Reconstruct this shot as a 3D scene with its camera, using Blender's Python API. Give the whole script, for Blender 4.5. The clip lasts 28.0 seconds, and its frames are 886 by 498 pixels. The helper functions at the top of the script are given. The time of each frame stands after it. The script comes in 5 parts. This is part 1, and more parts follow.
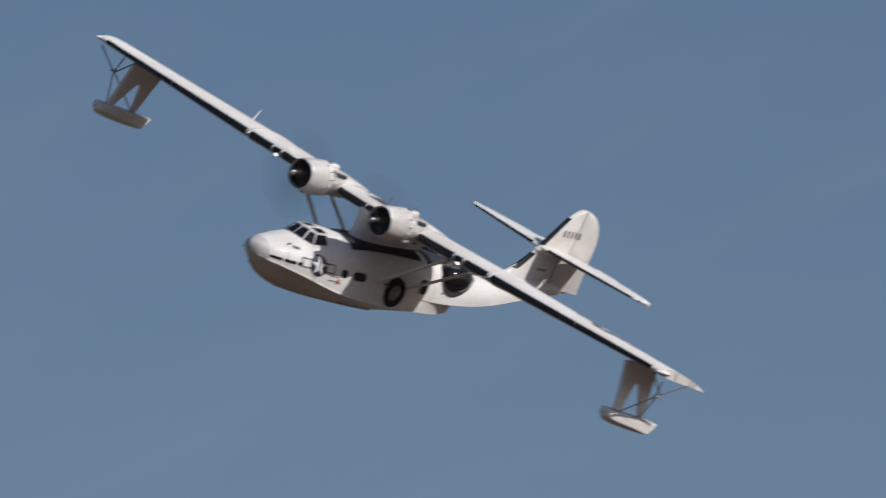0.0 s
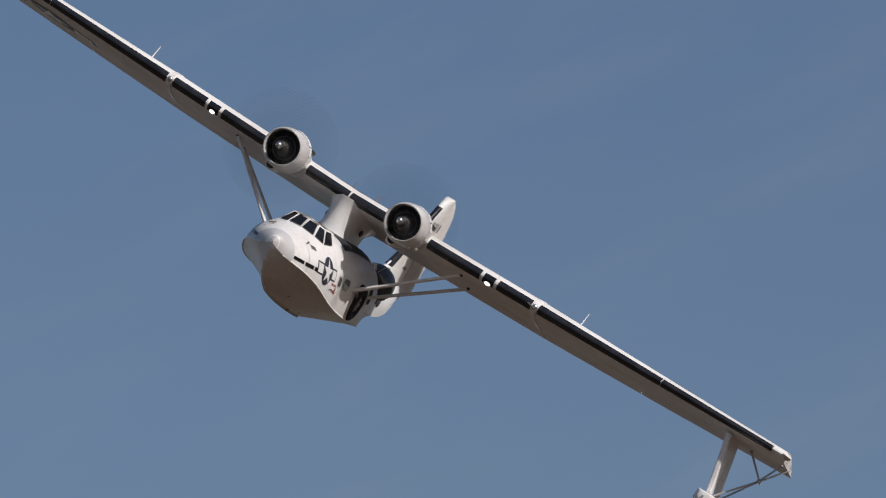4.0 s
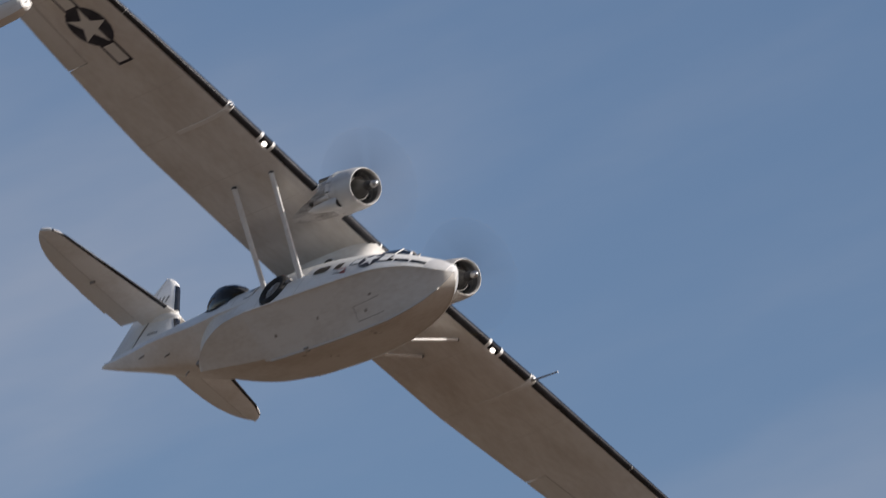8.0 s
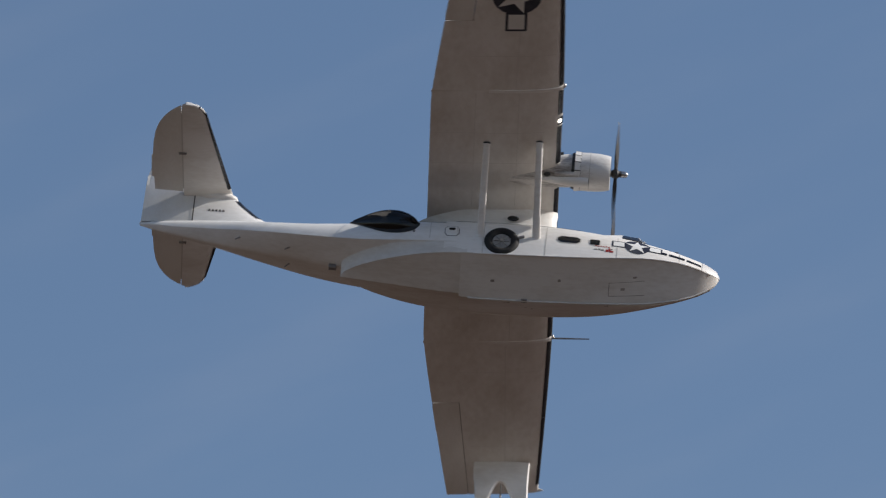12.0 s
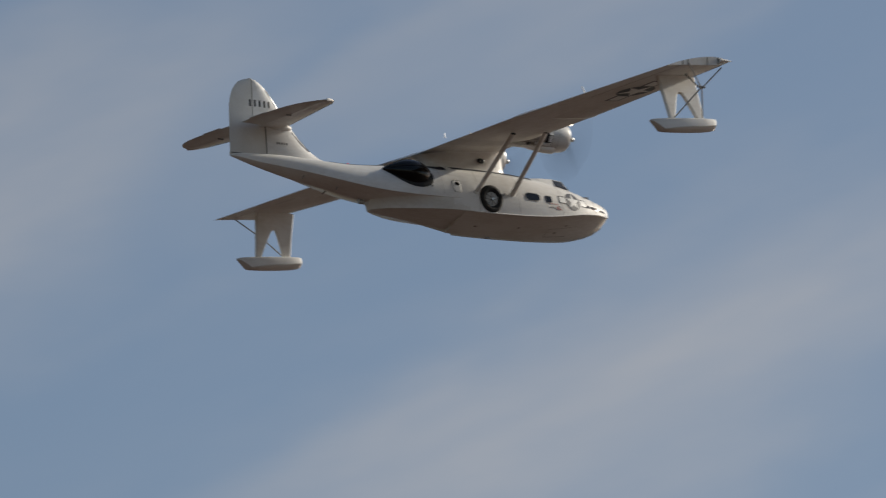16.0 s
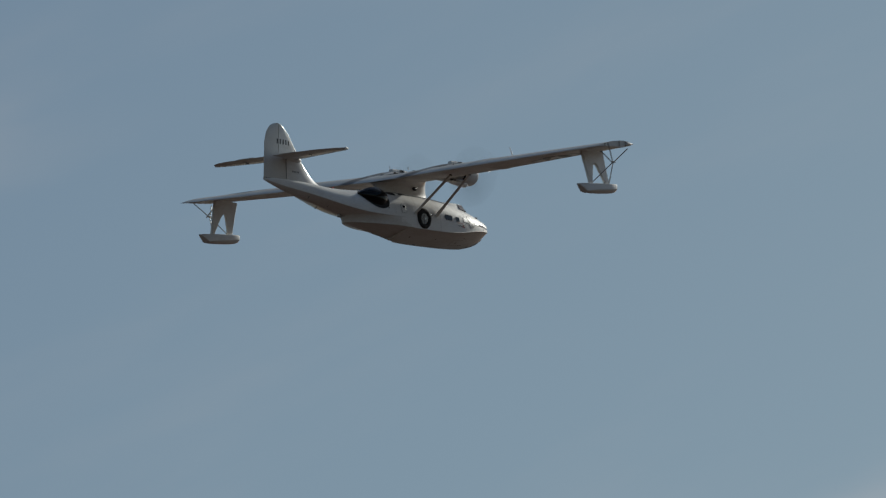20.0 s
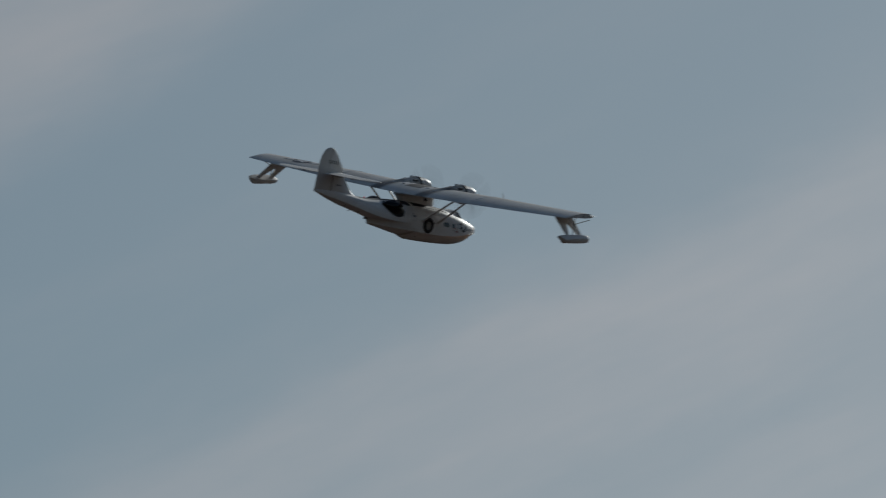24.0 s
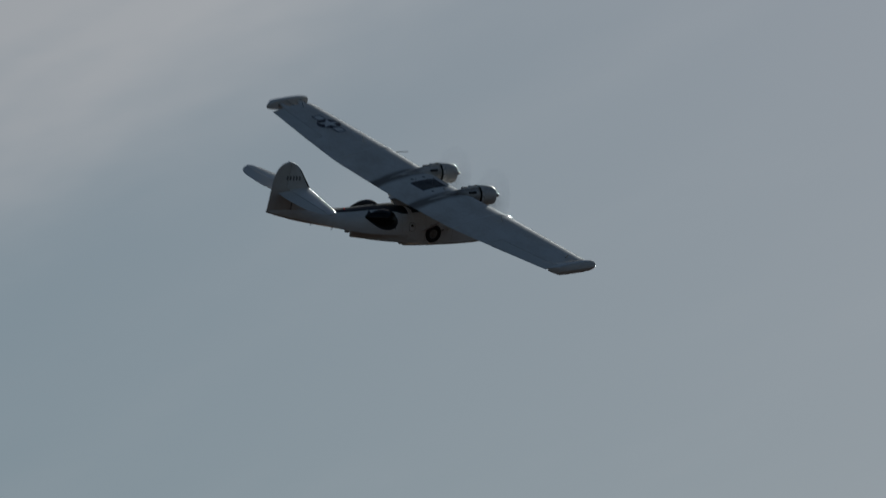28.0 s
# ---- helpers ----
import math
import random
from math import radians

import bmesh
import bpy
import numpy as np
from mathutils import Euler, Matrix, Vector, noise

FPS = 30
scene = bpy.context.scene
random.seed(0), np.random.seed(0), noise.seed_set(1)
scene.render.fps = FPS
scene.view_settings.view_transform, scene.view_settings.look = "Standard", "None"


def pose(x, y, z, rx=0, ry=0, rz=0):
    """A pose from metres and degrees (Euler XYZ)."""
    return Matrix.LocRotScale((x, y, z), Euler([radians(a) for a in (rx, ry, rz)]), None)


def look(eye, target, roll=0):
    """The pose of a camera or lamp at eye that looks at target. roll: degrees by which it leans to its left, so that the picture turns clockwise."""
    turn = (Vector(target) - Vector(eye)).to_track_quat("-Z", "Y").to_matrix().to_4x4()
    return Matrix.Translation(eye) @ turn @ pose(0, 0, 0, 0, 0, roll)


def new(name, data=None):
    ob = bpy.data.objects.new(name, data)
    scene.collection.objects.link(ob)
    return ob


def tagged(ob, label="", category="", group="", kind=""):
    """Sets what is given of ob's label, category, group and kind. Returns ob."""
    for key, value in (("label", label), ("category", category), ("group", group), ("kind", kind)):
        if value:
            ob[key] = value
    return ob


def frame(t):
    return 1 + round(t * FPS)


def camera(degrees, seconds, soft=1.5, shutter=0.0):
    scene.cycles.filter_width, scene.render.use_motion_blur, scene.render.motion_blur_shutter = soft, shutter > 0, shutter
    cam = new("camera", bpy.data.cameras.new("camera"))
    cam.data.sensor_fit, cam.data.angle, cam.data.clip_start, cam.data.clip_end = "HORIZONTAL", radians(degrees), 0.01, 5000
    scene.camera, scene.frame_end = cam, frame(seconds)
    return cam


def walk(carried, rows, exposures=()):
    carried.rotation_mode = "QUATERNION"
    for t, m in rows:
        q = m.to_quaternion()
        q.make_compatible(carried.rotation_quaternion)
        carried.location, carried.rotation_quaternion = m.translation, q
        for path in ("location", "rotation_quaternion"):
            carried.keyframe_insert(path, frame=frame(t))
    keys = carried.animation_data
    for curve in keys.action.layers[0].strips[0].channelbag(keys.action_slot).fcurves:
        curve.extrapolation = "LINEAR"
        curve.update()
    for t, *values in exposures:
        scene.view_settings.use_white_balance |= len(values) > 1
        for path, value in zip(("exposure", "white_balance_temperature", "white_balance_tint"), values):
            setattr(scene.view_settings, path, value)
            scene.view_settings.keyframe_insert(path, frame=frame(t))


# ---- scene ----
cam = camera(5.281, 28.0, soft=1.12, shutter=0.68)
CAMERA_ROWS = [
    (0.0, pose(0, 0, 1.7, 100.684, 0, -0.454)),
    (0.5, pose(0, 0, 1.7, 100.784, 0, 2.458)),
    (1.0, pose(0, 0, 1.7, 101.003, 0, 5.003)),
    (1.5, pose(0, 0, 1.7, 101.221, 0, 7.418)),
    (2.0, pose(0, 0, 1.7, 101.294, 0, 9.340)),
    (2.5, pose(0, 0, 1.7, 101.379, 0, 11.534)),
    (3.0, pose(0, 0, 1.7, 101.610, 0, 13.105)),
    (3.5, pose(0, 0, 1.7, 101.902, 0, 14.447)),
    (4.0, pose(0, 0, 1.7, 102.254, 0, 15.569)),
    (4.5, pose(0, 0, 1.7, 102.636, 0, 16.235)),
    (5.0, pose(0, 0, 1.7, 103.043, 0, 16.371)),
    (5.5, pose(0, 0, 1.7, 103.472, 0, 15.943)),
    (6.0, pose(0, 0, 1.7, 103.819, 0, 15.317)),
    (6.5, pose(0, 0, 1.7, 104.480, 0, 13.685)),
    (7.0, pose(0, 0, 1.7, 104.653, 0, 12.319)),
    (7.5, pose(0, 0, 1.7, 104.725, 0, 9.960)),
    (8.0, pose(0, 0, 1.7, 105.628, 0, 7.194)),
    (8.5, pose(0, 0, 1.7, 105.553, 0, 4.719)),
    (9.0, pose(0, 0, 1.7, 105.748, 0, 2.120)),
    (9.5, pose(0, 0, 1.7, 106.490, 0, -1.136)),
    (10.0, pose(0, 0, 1.7, 106.840, 0, -4.884)),
    (10.5, pose(0, 0, 1.7, 107.100, 0, -8.801)),
    (11.0, pose(0, 0, 1.7, 107.528, 0, -12.024)),
    (11.5, pose(0, 0, 1.7, 107.961, 0, -16.862)),
    (12.0, pose(0, 0, 1.7, 108.146, 0, -21.445)),
    (12.5, pose(0, 0, 1.7, 108.262, 0, -26.071)),
    (13.0, pose(0, 0, 1.7, 108.311, 0, -30.643)),
    (13.5, pose(0, 0, 1.7, 108.299, 0, -35.070)),
    (14.0, pose(0, 0, 1.7, 108.358, 0, -39.107)),
    (14.5, pose(0, 0, 1.7, 108.016, 0, -43.118)),
    (15.0, pose(0, 0, 1.7, 108.057, 0, -46.996)),
    (15.5, pose(0, 0, 1.7, 107.975, 0, -50.245)),
    (16.0, pose(0, 0, 1.7, 107.390, 0, -53.442)),
    (16.5, pose(0, 0, 1.7, 107.479, 0, -56.610)),
    (17.0, pose(0, 0, 1.7, 107.024, 0, -58.950)),
    (17.5, pose(0, 0, 1.7, 106.716, 0, -61.478)),
    (18.0, pose(0, 0, 1.7, 106.522, 0, -64.317)),
    (18.5, pose(0, 0, 1.7, 106.179, 0, -66.493)),
    (19.0, pose(0, 0, 1.7, 105.901, 0, -68.359)),
    (19.5, pose(0, 0, 1.7, 105.560, 0, -70.408)),
    (20.0, pose(0, 0, 1.7, 105.348, 0, -72.048)),
    (20.5, pose(0, 0, 1.7, 105.153, 0, -74.075)),
    (21.0, pose(0, 0, 1.7, 104.902, 0, -75.620)),
    (21.5, pose(0, 0, 1.7, 104.667, 0, -77.075)),
    (22.0, pose(0, 0, 1.7, 104.447, 0, -78.451)),
    (22.5, pose(0, 0, 1.7, 104.241, 0, -79.763)),
    (23.0, pose(0, 0, 1.7, 104.096, 0, -80.948)),
    (23.5, pose(0, 0, 1.7, 103.996, 0, -82.110)),
    (24.0, pose(0, 0, 1.7, 103.851, 0, -83.239)),
    (24.5, pose(0, 0, 1.7, 103.703, 0, -85.068)),
    (25.0, pose(0, 0, 1.7, 103.538, 0, -86.163)),
    (25.5, pose(0, 0, 1.7, 103.390, 0, -87.122)),
    (26.0, pose(0, 0, 1.7, 103.133, 0, -88.369)),
    (26.5, pose(0, 0, 1.7, 103.332, 0, -89.579)),
    (27.0, pose(0, 0, 1.7, 103.223, 0, -91.151)),
    (27.5, pose(0, 0, 1.7, 103.149, 0, -92.616)),
    (28.0, pose(0, 0, 1.7, 102.874, 0, -94.477)),
]
EXPOSURES = [
    (0.0, -0.48, 5950, 15), (1.0, -0.54, 5850, 14), (3.0, -0.58, 5950, 17), (6.0, -0.09, 6200, 15), (7.0, 0.06, 6300, 16), (8.0, 0.04, 6200, 15.5), (10.0, 0.02, 5950, 15),
    (11.0, 0.15, 6200, 15.5), (14.0, -0.09, 5900, 9), (15.0, -0.10, 6350, 11), (16.0, -0.25, 6700, 10.5), (17.0, -0.44, 6350, 7), (18.0, -0.63, 6100, 5.5), (20.0, -0.85, 6150, 6),
    (23.0, -1.27, 5950, 6.5), (24.0, -1.37, 5950, 6.5), (26.0, -1.61, 6000, 7), (27.0, -1.66, 6000, 7), (28.0, -1.79, 5750, 4.5),
]

walk(cam, CAMERA_ROWS, EXPOSURES)

# ---- daylight ----
SUN_TURN, SUN_HEIGHT = 107.0, 28.5       # degrees clockwise from +y, degrees above the horizon
SKY_DUST = 0.85
world = bpy.data.worlds.new("sky")
scene.world = world
world.use_nodes = True


# drifting veils along the flight, all drawn out the same way: azimuth, height, half length, half breadth (degrees), thickness
CLOUDS = [
    (-10.0, 15.4, 3.2, 1.3, 0.36), (-4.0, 14.3, 5.0, 0.7, 0.26), (7.7, 18.45, 2.3, 0.65, 0.46), (9.9, 17.3, 1.7, 0.55, 0.38), (10.6, 16.6, 0.9, 0.5, 0.32),
    (14.4, 18.1, 2.2, 0.55, 0.17), (36.0, 17.3, 4.5, 1.0, 0.30), (37.8, 19.3, 2.4, 1.0, 0.60), (49.5, 17.3, 3.4, 1.0, 0.52), (54.8, 16.6, 2.8, 0.9, 0.50), (54.0, 18.6, 3.2, 0.50, 0.34),
    (66.3, 14.7, 3.2, 0.6, 0.72), (75.3, 13.6, 3.2, 0.6, 0.75), (79.6, 14.7, 3.4, 0.8, 0.62), (83.8, 13.0, 4.2, 0.9, 0.56), (87.0, 13.2, 5.4, 2.0, 0.48), (92.4, 15.2, 4.4, 1.75, 1.30), (61.4, 14.3, 1.7, 0.5, 0.50),
    (41.0, 18.4, 7.0, 1.9, 0.30),
]
CLOUD_LEAN = 24.0                        # degrees by which the veils rise to the east


def build_sky(tree):
    nodes, links = tree.nodes, tree.links
    nodes.clear()

    def math_node(kind, a, b=0.0, clamp=False):
        n = nodes.new("ShaderNodeMath")
        n.operation, n.use_clamp = kind, clamp
        for k, v in enumerate((a, b)):
            if isinstance(v, (int, float)):
                n.inputs[k].default_value = v
            else:
                links.new(v, n.inputs[k])
        return n.outputs[0]

    def ramp(value, lo, hi, top=1.0):
        n = nodes.new("ShaderNodeMapRange")
        n.interpolation_type = "SMOOTHSTEP"
        n.inputs["From Min"].default_value, n.inputs["From Max"].default_value, n.inputs["To Max"].default_value = lo, hi, top
        links.new(value, n.inputs["Value"])
        return n.outputs["Result"]

    def noise_node(vector, scale, detail, rough, stretch):
        m, n = nodes.new("ShaderNodeMapping"), nodes.new("ShaderNodeTexNoise")
        m.inputs["Scale"].default_value = stretch
        links.new(vector, m.inputs["Vector"])
        links.new(m.outputs["Vector"], n.inputs["Vector"])
        n.inputs["Scale"].default_value, n.inputs["Detail"].default_value, n.inputs["Roughness"].default_value = scale, detail, rough
        return n

    out = nodes.new("ShaderNodeOutputWorld")
    back = nodes.new("ShaderNodeBackground")
    sky = nodes.new("ShaderNodeTexSky")
    sky.sky_type, sky.sun_disc = "NISHITA", False
    sky.sun_elevation, sky.sun_rotation = radians(SUN_HEIGHT), radians(SUN_TURN)
    sky.air_density, sky.dust_density, sky.ozone_density = 1.0, SKY_DUST, 1.4
    coord, axes = nodes.new("ShaderNodeTexCoord"), nodes.new("ShaderNodeSeparateXYZ")
    links.new(coord.outputs["Generated"], axes.inputs["Vector"])
    turn = math_node("MULTIPLY", math_node("ARCTAN2", axes.outputs["X"], axes.outputs["Y"]), 57.2958)
    rise = math_node("MULTIPLY", math_node("ARCSINE", axes.outputs["Z"]), 57.2958)
    # the dome as a chart in degrees, leaned along the veils and frayed by noise
    chart, lean = nodes.new("ShaderNodeCombineXYZ"), nodes.new("ShaderNodeMapping")
    links.new(turn, chart.inputs["X"])
    links.new(rise, chart.inputs["Y"])
    lean.inputs["Rotation"].default_value = (0, 0, radians(-CLOUD_LEAN))
    links.new(chart.outputs["Vector"], lean.inputs["Vector"])
    fray = noise_node(lean.outputs["Vector"], 1.0, 5.0, 0.55, (0.45, 1.1, 1))
    push, frayed = nodes.new("ShaderNodeVectorMath"), nodes.new("ShaderNodeVectorMath")
    push.operation, frayed.operation = "SUBTRACT", "MULTIPLY_ADD"
    links.new(fray.outputs["Color"], push.inputs[0])
    push.inputs[1].default_value = (0.5, 0.5, 0.5)
    links.new(push.outputs["Vector"], frayed.inputs[0])
    frayed.inputs[1].default_value = (3.2, 1.3, 0)
    links.new(lean.outputs["Vector"], frayed.inputs[2])
    c, sn = math.cos(radians(CLOUD_LEAN)), math.sin(radians(CLOUD_LEAN))
    cover = None
    for az, el, long, broad, thick in CLOUDS:
        a, b = az * c + el * sn, el * c - az * sn
        spot, far = nodes.new("ShaderNodeVectorMath"), nodes.new("ShaderNodeVectorMath")
        spot.operation, far.operation = "MULTIPLY_ADD", "LENGTH"
        links.new(frayed.outputs["Vector"], spot.inputs[0])
        spot.inputs[1].default_value, spot.inputs[2].default_value = (1 / long, 1 / broad, 0), (-a / long, -b / broad, 0)
        links.new(spot.outputs["Vector"], far.inputs[0])
        veil = ramp(far.outputs["Value"], 1.35, 0.25, thick)
        cover = veil if cover is None else math_node("MAXIMUM", cover, veil)
    # streaks within the veils; unseen broken cover added elsewhere to whiten the dome's light
    streaks = noise_node(lean.outputs["Vector"], 1.0, 6.0, 0.6, (0.28, 1.25, 1)).outputs["Fac"]
    cover = math_node("MULTIPLY", cover, math_node("ADD", math_node("MULTIPLY", streaks, 1.9), -0.02))
    rest = noise_node(coord.outputs["Generated"], 3.4, 4.0, 0.5, (1, 1, 2.4)).outputs["Fac"]
    aside = math_node("MAXIMUM", ramp(math_node("ABSOLUTE", math_node("SUBTRACT", turn, 39.0)), 59.0, 66.0), ramp(rise, 20.0, 25.0))
    cover = math_node("MAXIMUM", cover, math_node("MULTIPLY", ramp(rest, 0.45, 0.72, 0.45), aside))
    # thin haze everywhere, thicker towards the sun
    toward = nodes.new("ShaderNodeVectorMath")
    toward.operation = "DOT_PRODUCT"
    links.new(coord.outputs["Generated"], toward.inputs[0])
    toward.inputs[1].default_value = (math.sin(radians(SUN_TURN)), math.cos(radians(SUN_TURN)), 0.0)
    thin = math_node("ADD", math_node("MULTIPLY", ramp(toward.outputs["Value"], 0.0, 1.0), 0.06), ramp(streaks, 0.42, 0.85, 0.12))
    cover = math_node("ADD", cover, math_node("MULTIPLY", math_node("ADD", thin, 0.08), math_node("SUBTRACT", 1.0, cover)), True)
    deep = nodes.new("ShaderNodeHueSaturation")
    # the blue turns greener towards the sun
    glow, near = ramp(toward.outputs["Value"], 0.62, 1.0), ramp(toward.outputs["Value"], 0.88, 1.0)
    links.new(math_node("SUBTRACT", 0.5, math_node("MULTIPLY", glow, 0.042)), deep.inputs["Hue"])
    links.new(math_node("ADD", 1.12, math_node("MULTIPLY", near, 1.2)), deep.inputs["Saturation"])
    links.new(sky.outputs["Color"], deep.inputs["Color"])
    grey = nodes.new("ShaderNodeRGBToBW")
    links.new(sky.outputs["Color"], grey.inputs["Color"])
    white = nodes.new("ShaderNodeMix")
    white.data_type, white.blend_type = "RGBA", "MULTIPLY"
    white.inputs["Factor"].default_value = 1.0
    links.new(grey.outputs["Val"], white.inputs["A"])
    white.inputs["B"].default_value = (1.48, 1.33, 1.20, 1)
    haze = nodes.new("ShaderNodeMix")
    haze.data_type, haze.blend_type = "RGBA", "ADD"
    haze.inputs["Factor"].default_value = 1.0
    links.new(white.outputs["Result"], haze.inputs["A"])
    haze.inputs["B"].default_value = (0.40, 1.15, 2.05, 1)
    mix = nodes.new("ShaderNodeMix")
    mix.data_type = "RGBA"
    links.new(cover, mix.inputs["Factor"])
    links.new(deep.outputs["Color"], mix.inputs["A"])
    links.new(haze.outputs["Result"], mix.inputs["B"])
    links.new(mix.outputs["Result"], back.inputs["Color"])
    back.inputs["Strength"].default_value = 0.08
    links.new(back.outputs["Background"], out.inputs["Surface"])


build_sky(world.node_tree)
sun = new("sun", bpy.data.lights.new("sun", "SUN"))
sun.data.energy, sun.data.angle, sun.data.color = 4.85, radians(0.53), (1.0, 0.945, 0.83)
sun_way = Vector((math.sin(radians(SUN_TURN)) * math.cos(radians(SUN_HEIGHT)),
                  math.cos(radians(SUN_TURN)) * math.cos(radians(SUN_HEIGHT)), math.sin(radians(SUN_HEIGHT))))
sun.matrix_world = look(sun_way * 900, (0, 0, 0))

# ---- materials ----
def material(name, color, rough=0.5, metal=0.0, dirt=None, amount=0.0, scale=1.2, grain=0.0, coat=0.0, streak=(1, 1, 1)):
    """A painted or bare surface: base colour, dirt in two scales, fine relief."""
    m = bpy.data.materials.new(name)
    m.use_nodes = True
    nodes, links = m.node_tree.nodes, m.node_tree.links
    bsdf = nodes["Principled BSDF"]
    bsdf.inputs["Base Color"].default_value = (*color, 1)
    bsdf.inputs["Roughness"].default_value, bsdf.inputs["Metallic"].default_value = rough, metal
    bsdf.inputs["Coat Weight"].default_value = coat
    bsdf.inputs["Specular IOR Level"].default_value = 0.3 if rough > 0.44 and not metal else 0.5
    bsdf.inputs["Coat Roughness"].default_value = 0.07
    if dirt is None:
        return m
    coord = nodes.new("ShaderNodeTexCoord")
    turn = nodes.new("ShaderNodeMapping")
    turn.inputs["Scale"].default_value = streak
    links.new(coord.outputs["Object"], turn.inputs["Vector"])
    big = nodes.new("ShaderNodeTexNoise")
    big.inputs["Scale"].default_value, big.inputs["Detail"].default_value = scale, 5.0
    fine = nodes.new("ShaderNodeTexNoise")
    fine.inputs["Scale"].default_value, fine.inputs["Detail"].default_value = scale * 9, 4.0
    for n in (big, fine):
        links.new(turn.outputs["Vector"], n.inputs["Vector"])
    both = nodes.new("ShaderNodeMath")
    both.operation = "MULTIPLY_ADD"
    links.new(fine.outputs["Fac"], both.inputs[0])
    both.inputs[1].default_value = 0.45
    links.new(big.outputs["Fac"], both.inputs[2])
    span = nodes.new("ShaderNodeMapRange")
    span.inputs["From Min"].default_value, span.inputs["From Max"].default_value = 0.6, 1.0
    span.inputs["To Max"].default_value = amount
    links.new(both.outputs[0], span.inputs["Value"])
    mix = nodes.new("ShaderNodeMix")
    mix.data_type = "RGBA"
    mix.inputs["A"].default_value, mix.inputs["B"].default_value = (*color, 1), (*dirt, 1)
    links.new(span.outputs["Result"], mix.inputs["Factor"])
    links.new(mix.outputs["Result"], bsdf.inputs["Base Color"])
    worn = nodes.new("ShaderNodeMapRange")
    worn.inputs["To Min"].default_value, worn.inputs["To Max"].default_value = rough * 0.8, min(1.0, rough * 1.3)
    links.new(fine.outputs["Fac"], worn.inputs["Value"])
    links.new(worn.outputs["Result"], bsdf.inputs["Roughness"])
    if grain:
        bump = nodes.new("ShaderNodeBump")
        bump.inputs["Strength"].default_value, bump.inputs["Distance"].default_value = grain, 0.02
        links.new(both.outputs[0], bump.inputs["Height"])
        links.new(bump.outputs["Normal"], bsdf.inputs["Normal"])
    return m


def glowing(name, color, power):
    m = material(name, color, 0.2)
    bsdf = m.node_tree.nodes["Principled BSDF"]
    bsdf.inputs["Emission Color"].default_value, bsdf.inputs["Emission Strength"].default_value = (*color, 1), power
    return m


def perspex(name, tint):
    """Thin tinted sheet: light passes straight through, with a glossy skin."""
    m = bpy.data.materials.new(name)
    m.use_nodes = True
    nodes, links = m.node_tree.nodes, m.node_tree.links
    nodes.clear()
    out = nodes.new("ShaderNodeOutputMaterial")
    clear, gloss, mix, rim = (nodes.new(k) for k in ("ShaderNodeBsdfTransparent", "ShaderNodeBsdfGlossy", "ShaderNodeMixShader", "ShaderNodeFresnel"))
    clear.inputs["Color"].default_value = (*tint, 1)
    gloss.inputs["Roughness"].default_value = 0.06
    rim.inputs["IOR"].default_value = 1.45
    links.new(rim.outputs["Fac"], mix.inputs["Fac"])
    links.new(clear.outputs["BSDF"], mix.inputs[1])
    links.new(gloss.outputs["BSDF"], mix.inputs[2])
    links.new(mix.outputs["Shader"], out.inputs["Surface"])
    return m


WHITE = material("white_paint", (0.85, 0.828, 0.79), 0.52, 0, (0.54, 0.48, 0.40), 0.5, 0.8, 0.06, 0.22, (0.45, 1.3, 1.3))
WING_WHITE = material("white_wing_paint", (0.80, 0.77, 0.725), 0.62, 0, (0.46, 0.39, 0.31), 0.5, 0.45, 0.03, 0.0, (1.2, 0.7, 1))


